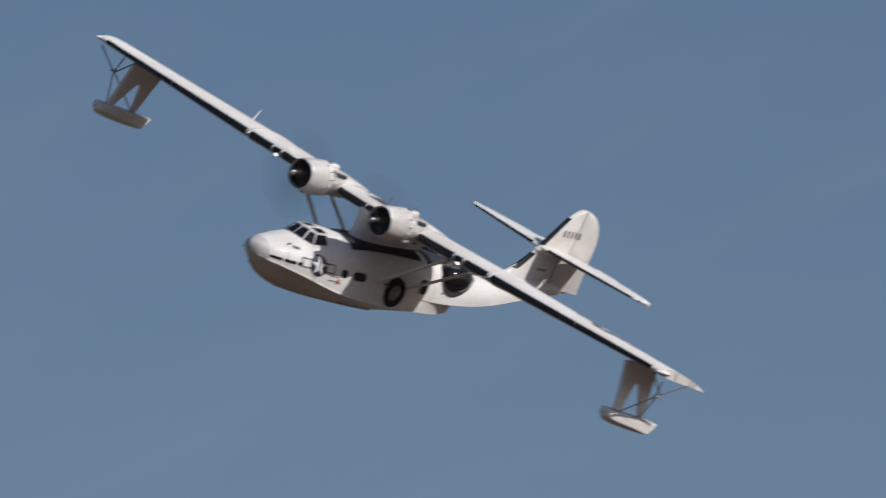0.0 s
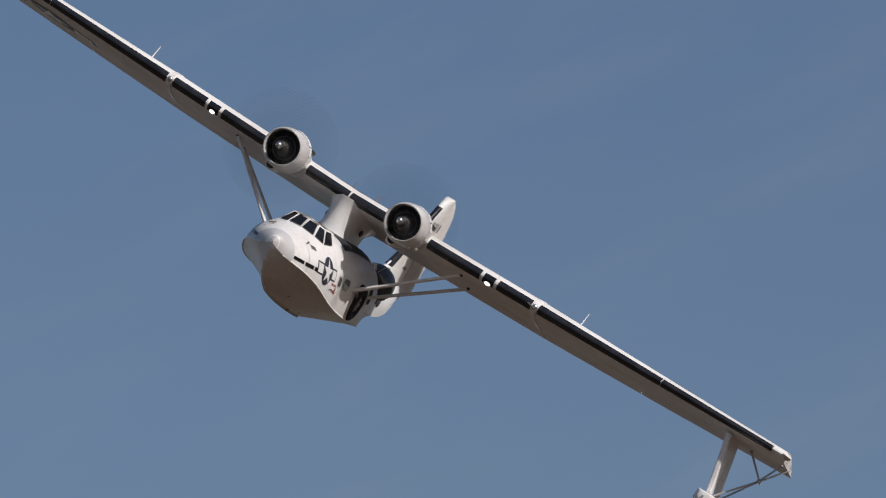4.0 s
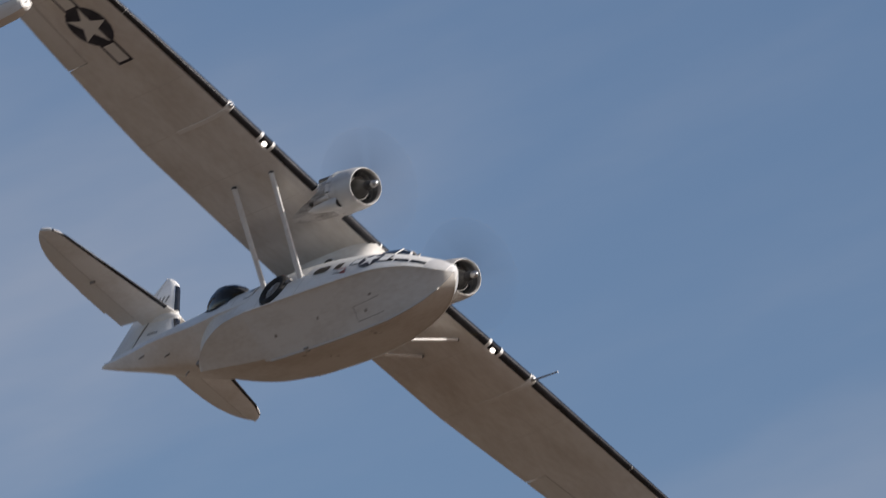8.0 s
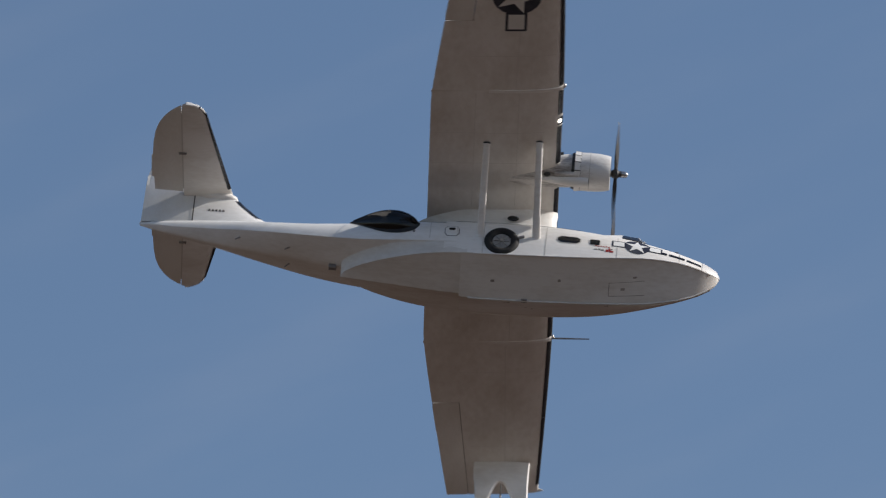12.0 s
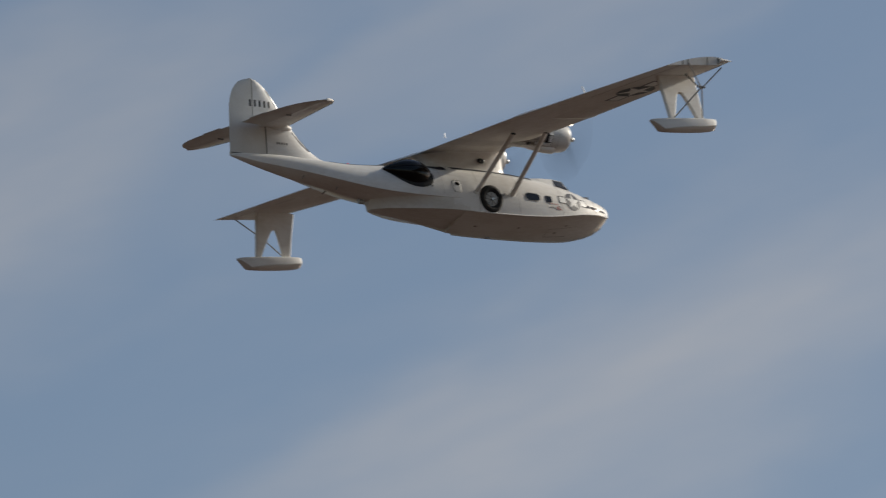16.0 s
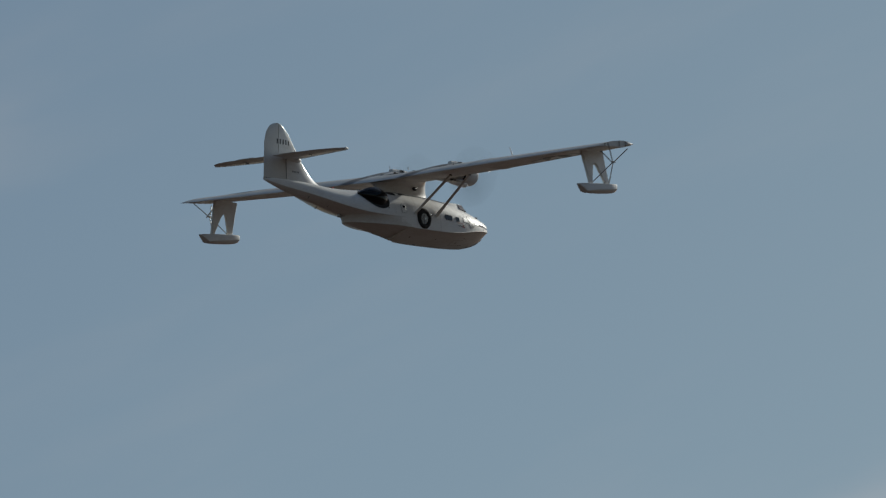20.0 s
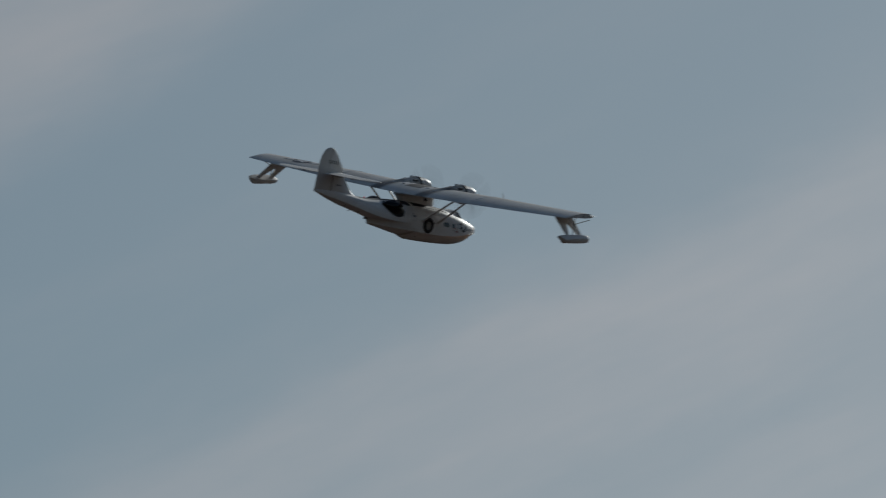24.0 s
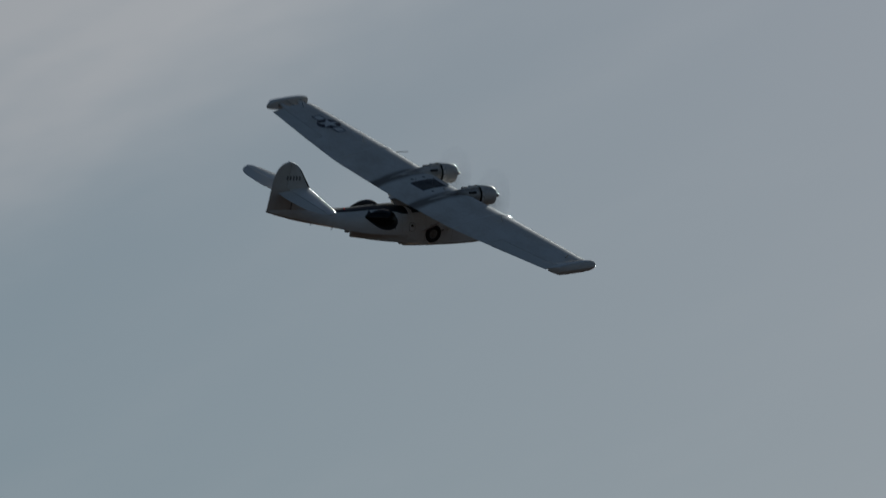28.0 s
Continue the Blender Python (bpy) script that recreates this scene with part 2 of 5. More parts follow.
def soot_wing(m):
    """Adds soft brown exhaust soot to the wing's paint behind each engine, and a worn centre walk."""
    nodes, links = m.node_tree.nodes, m.node_tree.links
    bsdf = nodes["Principled BSDF"]
    paint = bsdf.inputs["Base Color"].links[0].from_socket

    def math_node(kind, a, b):
        n = nodes.new("ShaderNodeMath")
        n.operation = kind
        for k, v in enumerate((a, b)):
            if isinstance(v, (int, float)):
                n.inputs[k].default_value = v
            else:
                links.new(v, n.inputs[k])
        return n.outputs[0]

    def ramp(value, lo, hi):
        n = nodes.new("ShaderNodeMapRange")
        n.interpolation_type = "SMOOTHSTEP"
        n.inputs["From Min"].default_value, n.inputs["From Max"].default_value = lo, hi
        links.new(value, n.inputs["Value"])
        return n.outputs["Result"]

    place, axes, wisps, stretch, facing = (nodes.new(k) for k in ("ShaderNodeTexCoord", "ShaderNodeSeparateXYZ", "ShaderNodeTexNoise", "ShaderNodeMapping", "ShaderNodeSeparateXYZ"))
    links.new(place.outputs["Object"], axes.inputs["Vector"])
    links.new(place.outputs["Normal"], facing.inputs["Vector"])
    stretch.inputs["Scale"].default_value = (0.35, 1.6, 1.0)
    links.new(place.outputs["Object"], stretch.inputs["Vector"])
    links.new(stretch.outputs["Vector"], wisps.inputs["Vector"])
    wisps.inputs["Scale"].default_value, wisps.inputs["Detail"].default_value = 1.3, 4.0
    across = math_node("ABSOLUTE", math_node("SUBTRACT", math_node("ABSOLUTE", axes.outputs["Y"], 0.0), 2.15), 0.0)
    wide = math_node("ADD", across, math_node("MULTIPLY", wisps.outputs["Fac"], 0.5))
    trail = math_node("MULTIPLY", ramp(wide, 1.05, 0.45), ramp(axes.outputs["X"], 1.35, 0.5))
    above = math_node("ADD", math_node("MULTIPLY", ramp(facing.outputs["Z"], -0.2, 0.2), 0.58), 0.25)
    mix = nodes.new("ShaderNodeMix")
    mix.data_type = "RGBA"
    links.new(math_node("MULTIPLY", trail, above), mix.inputs["Factor"])
    links.new(paint, mix.inputs["A"])
    mix.inputs["B"].default_value = (0.13, 0.105, 0.09, 1)
    links.new(mix.outputs["Result"], bsdf.inputs["Base Color"])


soot_wing(WING_WHITE)
BOTTOM = material("stained_white_bottom_paint", (0.74, 0.71, 0.66), 0.45, 0, (0.44, 0.37, 0.29), 0.5, 0.9, 0.05, 0.08, (0.4, 1.2, 1.2))
FABRIC = material("white_fabric_paint", (0.77, 0.742, 0.695), 0.55, 0, (0.55, 0.50, 0.42), 0.35, 1.0, 0.08, 0, (1.4, 0.5, 1))
NOSE_GREY = material("scuffed_grey_paint", (0.60, 0.59, 0.575), 0.42, 0.0, (0.46, 0.41, 0.35), 0.5, 2.5, 0.03, 0.4)
BOOT = material("black_rubber_boot", (0.012, 0.013, 0.016), 0.24, 0, (0.05, 0.05, 0.055), 0.5, 2.0, 0.1)
BLACK = material("matt_black_paint", (0.02, 0.022, 0.028), 0.55, 0, (0.07, 0.07, 0.07), 0.5, 1.5, 0.05)
WALK = material("worn_walkway_paint", (0.055, 0.055, 0.06), 0.7, 0, (0.30, 0.29, 0.28), 0.6, 1.6, 0.05)
SOOTY = material("sooty_nacelle_paint", (0.70, 0.67, 0.63), 0.5, 0, (0.11, 0.085, 0.07), 1.0, 1.9, 0.04, 0.1, (0.35, 1.8, 1.8))
COWL_WHITE = material("oily_cowling_paint", (0.80, 0.775, 0.735), 0.42, 0, (0.34, 0.28, 0.23), 0.6, 1.5, 0.04, 0.2, (0.5, 1.4, 1.4))
GRIME = material("oily_grime", (0.24, 0.21, 0.18), 0.7, 0, (0.52, 0.48, 0.42), 0.9, 3.0)
SEAM = material("dark_joint", (0.07, 0.06, 0.055), 0.8)
FAINT = material("filled_skin_joint", (0.60, 0.57, 0.52), 0.6)
GLASS = perspex("smoked_perspex", (0.15, 0.146, 0.143))
DARK_GLASS = material("dark_window_glass", (0.010, 0.011, 0.013), 0.06)
# near-black that paints the shade inside hull openings; the blister ribs share it
INSIDE = material("cabin_shade_and_ribs", (0.025, 0.025, 0.028), 0.8, 0, (0.06, 0.06, 0.05), 0.6, 3)
NAVY = material("insignia_blue", (0.022, 0.025, 0.042), 0.45, 0, (0.12, 0.12, 0.13), 0.5, 2)
STAR = material("insignia_white", (0.78, 0.77, 0.74), 0.4, 0, (0.6, 0.57, 0.5), 0.3, 2)
RED = material("red_paint", (0.35, 0.03, 0.025), 0.45, 0, (0.2, 0.04, 0.03), 0.4, 4)
INK = material("black_lettering", (0.07, 0.066, 0.066), 0.6, 0, (0.25, 0.24, 0.22), 0.5, 6)
CASE = material("engine_grey", (0.10, 0.095, 0.085), 0.38, 0.3, (0.05, 0.045, 0.04), 0.5, 7)
RUBBER = material("tyre_rubber", (0.018, 0.018, 0.019), 0.75, 0, (0.07, 0.065, 0.06), 0.5, 4, 0.2)
ALLOY = material("bare_alloy", (0.55, 0.54, 0.52), 0.28, 0.9, (0.3, 0.28, 0.25), 0.4, 5)
STEEL = material("dull_steel", (0.32, 0.31, 0.30), 0.42, 0.7, (0.15, 0.13, 0.11), 0.5, 6)
ROD = material("grey_rod_paint", (0.42, 0.41, 0.40), 0.45, 0, (0.2, 0.19, 0.17), 0.4, 6)
WHEEL = material("silver_wheel_paint", (0.43, 0.42, 0.40), 0.45, 0.3, (0.12, 0.11, 0.1), 0.5, 5)
# dark engine metal; it also paints the shade in the nacelle's openings
IRON_OR_SHADE = material("dark_metal_and_opening_shade", (0.03, 0.03, 0.03), 0.5, 0.4, (0.1, 0.09, 0.08), 0.6, 6)
BLADE = material("black_blade_paint", (0.014, 0.014, 0.016), 0.55)
TIP = material("yellow_blade_tip", (0.42, 0.30, 0.05), 0.5)
LAMP = glowing("landing_light_lens", (1.0, 0.9, 0.76), 2.6)
BEACON = glowing("red_beacon_lens", (0.8, 0.05, 0.04), 0.4)


# ---- mesh helpers ----
def mesh_object(name, verts, faces, mat, parent=None, label="", smooth=38.0):
    me = bpy.data.meshes.new(name)
    me.from_pydata([tuple(v) for v in verts], [], [tuple(f) for f in faces])
    bm = bmesh.new()
    bm.from_mesh(me)
    bmesh.ops.remove_doubles(bm, verts=bm.verts, dist=1e-5)
    bmesh.ops.recalc_face_normals(bm, faces=bm.faces)
    bm.to_mesh(me)
    bm.free()
    me.materials.append(mat)
    if smooth:
        me.polygons.foreach_set("use_smooth", [True] * len(me.polygons))
        me.set_sharp_from_angle(angle=radians(smooth))
    ob = new(name, me)
    if parent is not None:
        ob.parent = parent
    if label:
        ob["label"] = label
    return ob


class Shape:
    """Verts and faces that are gathered into one mesh."""

    def __init__(self):
        self.v, self.f = [], []

    def loft(self, rings, closed=True, caps=True):
        n, base = len(rings[0]), len(self.v)
        for r in rings:
            self.v += [tuple(p) for p in r]
        last = n if closed else n - 1
        for i in range(len(rings) - 1):
            for j in range(last):
                a, b = base + i * n + j, base + i * n + (j + 1) % n
                self.f.append((a, b, b + n, a + n))
        if caps and closed:
            self.f.append(tuple(range(base, base + n)))
            top = base + (len(rings) - 1) * n
            self.f.append(tuple(range(top + n - 1, top - 1, -1)))
        return self

    def tube(self, a, b, ra, rb=None, sides=12, flat=1.0, about=(1, 0, 0)):
        """A rod from a to b; flat squeezes it across the way 'about'."""
        a, b = Vector(a), Vector(b)
        way = (b - a).normalized()
        u = Vector(about) - way * way.dot(Vector(about))
        u = u.normalized() if u.length > 1e-4 else way.orthogonal().normalized()
        w = way.cross(u)
        rings = []
        for p, r in ((a, ra), (b, ra if rb is None else rb)):
            rings.append([p + (u * math.cos(k * math.tau / sides) + w * flat * math.sin(k * math.tau / sides)) * r for k in range(sides)])
        return self.loft(rings)

    def turned(self, stations, sides=32, axis=lambda x: (0.0, 0.0), squash=1.0):
        """A body turned about x: (x, radius) stations, with the axis' y and z at x."""
        rings = []
        for x, r in stations:
            cy, cz = axis(x)
            rings.append([(x, cy + r * math.cos(k * math.tau / sides), cz + squash * r * math.sin(k * math.tau / sides)) for k in range(sides)])
        return self.loft(rings)

    def box(self, x0, x1, y0, y1, z0, z1, bevel=0.0):
        b = bevel
        rings = []
        for z, s in ((z0, b), (z0 + b, 0), (z1 - b, 0), (z1, b)) if b else ((z0, 0), (z1, 0)):
            rings.append([(x0 + s, y0 + s, z), (x1 - s, y0 + s, z), (x1 - s, y1 - s, z), (x0 + s, y1 - s, z)])
        return self.loft(rings)

    def ball(self, c, rx, ry, rz, n=16, m=10):
        rings = []
        for i in range(m + 1):
            a = math.pi * min(max(i / m, 0.001), 0.999)
            rings.append([(c[0] + rx * math.sin(a) * math.cos(k * math.tau / n), c[1] + ry * math.sin(a) * math.sin(k * math.tau / n),
                           c[2] - rz * math.cos(a)) for k in range(n)])
        return self.loft(rings)

    def moved(self, m):
        self.v = [tuple(m @ Vector(p)) for p in self.v]
        return self

    def make(self, name, mat, parent=None, label="", smooth=38.0):
        return mesh_object(name, self.v, self.f, mat, parent, label, smooth)


def curve(table, column):
    """A smooth function of x through one column of a table (Catmull-Rom, falling x)."""
    xs = [r[0] for r in table][::-1]
    ys = [r[column] for r in table][::-1]

    def at(x):
        x = min(max(x, xs[0]), xs[-1])
        i = min(max(int(np.searchsorted(xs, x)) - 1, 0), len(xs) - 2)
        h = xs[i + 1] - xs[i]
        t = (x - xs[i]) / h
        slope = []
        for k in (i, i + 1):
            lo, hi = max(k - 1, 0), min(k + 1, len(xs) - 1)
            slope.append((ys[hi] - ys[lo]) / (xs[hi] - xs[lo]) * h)
        return ((2 * t**3 - 3 * t**2 + 1) * ys[i] + (t**3 - 2 * t**2 + t) * slope[0] + (3 * t**2 - 2 * t**3) * ys[i + 1] + (t**3 - t**2) * slope[1])

    return at


# ---- ground under the flight ----
def build_ground():
    dry = material("dry_grass_dark_east", (0.115, 0.078, 0.050), 0.95, 0, (0.075, 0.053, 0.034), 0.7, 0.02, 0.3)
    # unseen ground is darkened to the east, to weaken the bounce light there
    nodes, links = dry.node_tree.nodes, dry.node_tree.links
    bsdf = nodes["Principled BSDF"]
    grass = bsdf.inputs["Base Color"].links[0].from_socket
    place, parts, edge, mix, rough = (nodes.new(k) for k in ("ShaderNodeTexCoord", "ShaderNodeSeparateXYZ", "ShaderNodeMapRange", "ShaderNodeMix", "ShaderNodeTexNoise"))
    links.new(place.outputs["Object"], parts.inputs["Vector"])
    links.new(place.outputs["Object"], rough.inputs["Vector"])
    rough.inputs["Scale"].default_value = 0.012
    wave = nodes.new("ShaderNodeMath")
    wave.operation = "MULTIPLY_ADD"
    links.new(rough.outputs["Fac"], wave.inputs[0])
    wave.inputs[1].default_value = 160.0
    links.new(parts.outputs["X"], wave.inputs[2])
    edge.interpolation_type = "SMOOTHSTEP"
    edge.inputs["From Min"].default_value, edge.inputs["From Max"].default_value = 40.0, 220.0
    links.new(wave.outputs[0], edge.inputs["Value"])
    mix.data_type = "RGBA"
    links.new(edge.outputs["Result"], mix.inputs["Factor"])
    links.new(grass, mix.inputs["A"])
    mix.inputs["B"].default_value = (0.040, 0.024, 0.020, 1)
    links.new(mix.outputs["Result"], bsdf.inputs["Base Color"])
    rings = [[(r * math.cos(k * math.tau / 64), r * math.sin(k * math.tau / 64), 0) for k in range(64)] for r in (0.5, 40, 400, 1500, 4500)]
    s = Shape().loft(rings, True, False)
    s.f.append(tuple(range(64)))
    ob = s.make("ground", dry, None, "", 0)
    tagged(ob, "unseen dry grass airfield, darkened to the east to weaken bounce light", "ground", "", "structure")


build_ground()

# ---- the day moon: the side turned to the eye, lit by the sun through bright air ----
def build_moon():
    m = bpy.data.materials.new("pale_moon")
    m.use_nodes = True
    nodes, links = m.node_tree.nodes, m.node_tree.links
    nodes.clear()
    out, both, air, dust, spots, tone = (nodes.new(k) for k in ("ShaderNodeOutputMaterial", "ShaderNodeAddShader", "ShaderNodeBsdfTransparent", "ShaderNodeBsdfDiffuse", "ShaderNodeTexNoise", "ShaderNodeMix"))
    tone.data_type = "RGBA"
    tone.inputs["A"].default_value, tone.inputs["B"].default_value = (0.040, 0.026, 0.014, 1), (0.024, 0.016, 0.009, 1)
    spots.inputs["Scale"].default_value = 0.09
    links.new(spots.outputs["Fac"], tone.inputs["Factor"])
    links.new(tone.outputs["Result"], dust.inputs["Color"])
    links.new(air.outputs["BSDF"], both.inputs[0])
    links.new(dust.outputs["BSDF"], both.inputs[1])
    links.new(both.outputs["Shader"], out.inputs["Surface"])
    az, el, far, r = radians(MOON_TURN), radians(MOON_HEIGHT), 4300.0, 18.5
    s = Shape()
    rings = []
    for i in range(1, 15):
        a = 0.5 * math.pi * i / 14
        rings.append([(r * math.sin(a) * math.cos(k * math.tau / 40), r * math.sin(a) * math.sin(k * math.tau / 40), r * math.cos(a)) for k in range(40)])
    s.loft(rings, True, False)
    s.f.append(tuple(range(40)))
    moon = s.make("moon", m, None, "", 60)
    place = Vector((math.sin(az) * math.cos(el), math.cos(az) * math.cos(el), math.sin(el))) * far
    # the bulging side looks back at the eye
    moon.matrix_world = Matrix.Translation(place) @ (-place).to_track_quat("Z", "Y").to_matrix().to_4x4()
    tagged(moon, "pale half-lit moon in the blue daytime sky", "moon")


MOON_TURN, MOON_HEIGHT = 3.15, 17.89
build_moon()

# ---- the flying boat: x forward, y to port, z up ----
boat = new("flying_boat")
tagged(boat, "white twin-engined flying boat with black wing edges and star insignia, flying", "aircraft")

# x, half beam at the chine, height of the chine, deck, keel
HULL = [
    (7.56, 0.03, 0.44, 0.53, 0.38), (7.50, 0.18, 0.38, 0.70, 0.26), (7.30, 0.40, 0.31, 0.80, 0.03), (7.00, 0.62, 0.27, 0.90, -0.21),
    (6.50, 0.88, 0.23, 1.00, -0.46), (6.00, 1.07, 0.17, 1.12, -0.63), (5.20, 1.28, 0.05, 1.30, -0.82), (4.40, 1.41, -0.10, 1.43, -0.91),
    (3.40, 1.50, -0.26, 1.52, -0.99), (2.00, 1.55, -0.38, 1.58, -1.06), (0.50, 1.55, -0.44, 1.60, -1.11), (-0.80, 1.53, -0.47, 1.58, -1.12),
    (-1.70, 1.47, -0.48, 1.56, -1.05),
]
# the tail boom, which begins inside the hull: x, half beam at its chine, height of that chine, deck, keel
TAIL = [
    (-1.20, 1.49, 0.05, 1.575, -0.46), (-2.00, 1.46, 0.02, 1.54, -0.44), (-3.00, 1.42, 0.00, 1.46, -0.38), (-4.00, 1.31, 0.01, 1.37, -0.30),
    (-5.20, 1.19, 0.07, 1.26, -0.20), (-6.40, 1.05, 0.20, 1.19, -0.02), (-8.00, 0.79, 0.44, 1.22, 0.18),
    (-9.40, 0.51, 0.64, 1.26, 0.38), (-10.80, 0.27, 0.81, 1.22, 0.66), (-11.80, 0.11, 0.97, 1.12, 0.90), (-12.04, 0.03, 1.00, 1.05, 0.96),
]
# the rear planing bottom, which runs to a point at the stern step: x, half beam, chine, keel
REAR = [(-0.90, 1.53, -0.47, -0.98), (-1.70, 1.47, -0.48, -0.94), (-2.50, 1.34, -0.50, -0.88), (-3.30, 1.10, -0.52, -0.80), (-4.00, 0.82, -0.53, -0.74), (-4.60, 0.50, -0.54, -0.68), (-5.00, 0.20, -0.555, -0.64), (-5.12, 0.04, -0.56, -0.63)]
rear_beam, rear_chine, rear_keel = (curve(REAR, k) for k in (1, 2, 3))
half_beam, chine_z, deck_z, keel_z = (curve(HULL, k) for k in (1, 2, 3, 4))
tail_beam, tail_mid, tail_deck, tail_keel = (curve(TAIL, k) for k in (1, 2, 3, 4))


def side_power(x):
    """How far the sides lean in: upright amidships, more and more towards the bow."""
    return 0.60 + 0.44 * min(1.0, max(0.0, (x - 1.8) / 3.4)) ** 1.4


def boom_y(x, z):
    """Half breadth of the tail boom: shallow V belly below its chine, leaning sides above."""
    mid = tail_mid(x)
    if z < mid:
        return tail_beam(x) * max(0.0, 1 - (mid - z) / (mid - tail_keel(x))) ** (1 / 1.3)
    s = min((z - mid) / (tail_deck(x) - mid), 1.0) ** (1 / 0.92)
    return tail_beam(x) * max(1 - s * s, 0.0) ** 0.41


def belly_z(x, y):
    return tail_mid(x) - (tail_mid(x) - tail_keel(x)) * (1 - min(abs(y) / tail_beam(x), 1.0) ** 1.3)


def hull_y(x, z):
    """Half breadth of the hull above the chine."""
    if x < -1.7:
        return boom_y(x, z)
    c, d = chine_z(x), deck_z(x)
    s = min(max((z - c) / (d - c), 0.0), 1.0) ** (1 / 0.86)
    y = half_beam(x) * max(1 - s * s, 0.0) ** (0.5 * side_power(x))
    return max(y, boom_y(x, z)) if x < -1.25 else y


def hull_top(x, y):
    """Height of the hull's deck at y."""
    if x < -1.5:
        b = min(abs(y) / tail_beam(x), 1.0) ** (1 / 0.82)
        return tail_mid(x) + (tail_deck(x) - tail_mid(x)) * max(1 - b * b, 0.0) ** 0.46
    b = min(abs(y) / half_beam(x), 1.0) ** (1 / side_power(x))
    return chine_z(x) + (deck_z(x) - chine_z(x)) * max(1 - b * b, 0.0) ** 0.43


def bottom_bulge(x):
    """How far the V bottom swells: full under the bow, nearly straight at the step."""
    return 0.27 * min(1.0, max(0.0, (7.2 - x) / 2.0)) * min(1.0, max(0.12, (x + 1.5) / 5.0))


def build_hull():
    xs = [7.56, 7.555, 7.53, 7.49, 7.42, 7.3, 7.15, 6.95, 6.7, 6.4, 6.0] + [5.5 - 0.5 * k for k in range(14)] + [-1.35, -1.7]
    s, rings = Shape(), []
    for x in xs:
        ring = []
        for k in range(33):
            a = math.pi * k / 32
            c, sn = math.cos(a), math.sin(a)
            y = half_beam(x) * math.copysign(abs(c) ** side_power(x), c)
            ring.append((x, y, chine_z(x) + (deck_z(x) - chine_z(x)) * max(sn, 0) ** 0.86))
        rings.append(ring)
    s.loft(rings, False)
    # tail boom
    rings = []
    for i in range(38):
        x = -1.25 - (12.04 - 1.25) * i / 37
        ring = []
        for k in range(25):
            a = math.pi * k / 24
            c, sn = math.cos(a), math.sin(a)
            ring.append((x, tail_beam(x) * math.copysign(abs(c) ** 0.82, c), tail_mid(x) + (tail_deck(x) - tail_mid(x)) * sn**0.92))
        for u in np.linspace(-0.98, 0.98, 15):
            ring.append((x, tail_beam(x) * u, belly_z(x, tail_beam(x) * u)))
        rings.append(ring)
    s.loft(rings)
    hull = s.make("hull", WHITE, boat, "white painted hull with a long upswept tail", 34)
    # planing bottom in two lengths, each ending in a step; hollow V sections
    b, rings = Shape(), []
    for x in [7.56, 7.545, 7.5, 7.42, 7.3, 7.15, 6.95, 6.7, 6.4, 6.0, 5.5, 5.0, 4.5, 4.0, 3.4, 2.8, 2.2, 1.6, 1.0, 0.4, -0.2, -0.8, -1.1]:
        hb, cz, kz = half_beam(x) * 1.015, chine_z(x), keel_z(x)
        hollow = bottom_bulge(x)
        ring = [(x, hb * u, kz + (cz - kz) * ((1 + hollow) * abs(u) - hollow * u * u)) for u in np.linspace(-1, 1, 19)]
        rings.append(ring + [(x, hb * 0.97, cz + 0.02), (x, -hb * 0.97, cz + 0.02)])
    b.loft(rings)
    b.make("planing_bottom", BOTTOM, hull, "V-shaped white hull bottom ending in a step", 24)
    b, rings = Shape(), []
    for x in [-0.9 - 0.2 * k for k in range(21)] + [-5.0, -5.08, -5.12]:
        hb, cz, kz = rear_beam(x), rear_chine(x), rear_keel(x)
        ring = [(x, hb * u, kz + (cz - kz) * abs(u) ** 0.9) for u in np.linspace(-1, 1, 13)]
        yt = min(hb + 0.24, tail_beam(x) * 0.97) if x < -2.2 else tail_beam(x) * 0.985
        zt = belly_z(x, yt) + 0.03
        for k in (1, 2, 3, 4, 5, 6):                              # flare that blends up into the boom's belly
            v = k / 6
            ring.append((x, hb + (yt - hb) * v**1.9, cz + (zt - cz) * v))
        back = [(p[0], -p[1], p[2]) for p in ring[-6:]][::-1]
        rings.append(ring + back)
    b.loft(rings)
    b.make("rear_planing_bottom", BOTTOM, hull, "white rear hull bottom tapering to a pointed step", 26)
    # chine rails, keel strip and the hull's faint plate joints
    for side in (1, -1):
        r = Shape()
        pts = [(x, side * half_beam(x) * 1.012, chine_z(x) - 0.01) for x in [7.3 - 0.4 * k for k in range(21)]]
        r.loft([[(p[0], p[1] + dy, p[2] + dz) for dy, dz in ((0.02, 0), (0, 0.025), (-0.02, 0), (0, -0.025))] for p in pts])
        r.make("chine_rail", WHITE, hull)
    # slightly darker strip paints the change of shade along the keel crease
    k = Shape()
    k.loft([[(x, dy, keel_z(x) + dz - 0.02) for dy, dz in ((0.03, 0.02), (-0.03, 0.02), (-0.02, -0.03), (0.02, -0.03))] for x in [7.2 - 0.5 * i for i in range(17)]])
    k.make("keel_strip", FAINT, hull, "keel strip, darker to paint the shading break at the crease")
    # hatch outline and scuffs on the bottom
    def bottom_z(x, y):
        hb, cz, kz = half_beam(x) * 1.015, chine_z(x), keel_z(x)
        u, hollow = abs(y) / hb, bottom_bulge(x)
        return kz + (cz - kz) * ((1 + hollow) * u - hollow * u * u)

    for side in (1, -1):
        o = Shape()
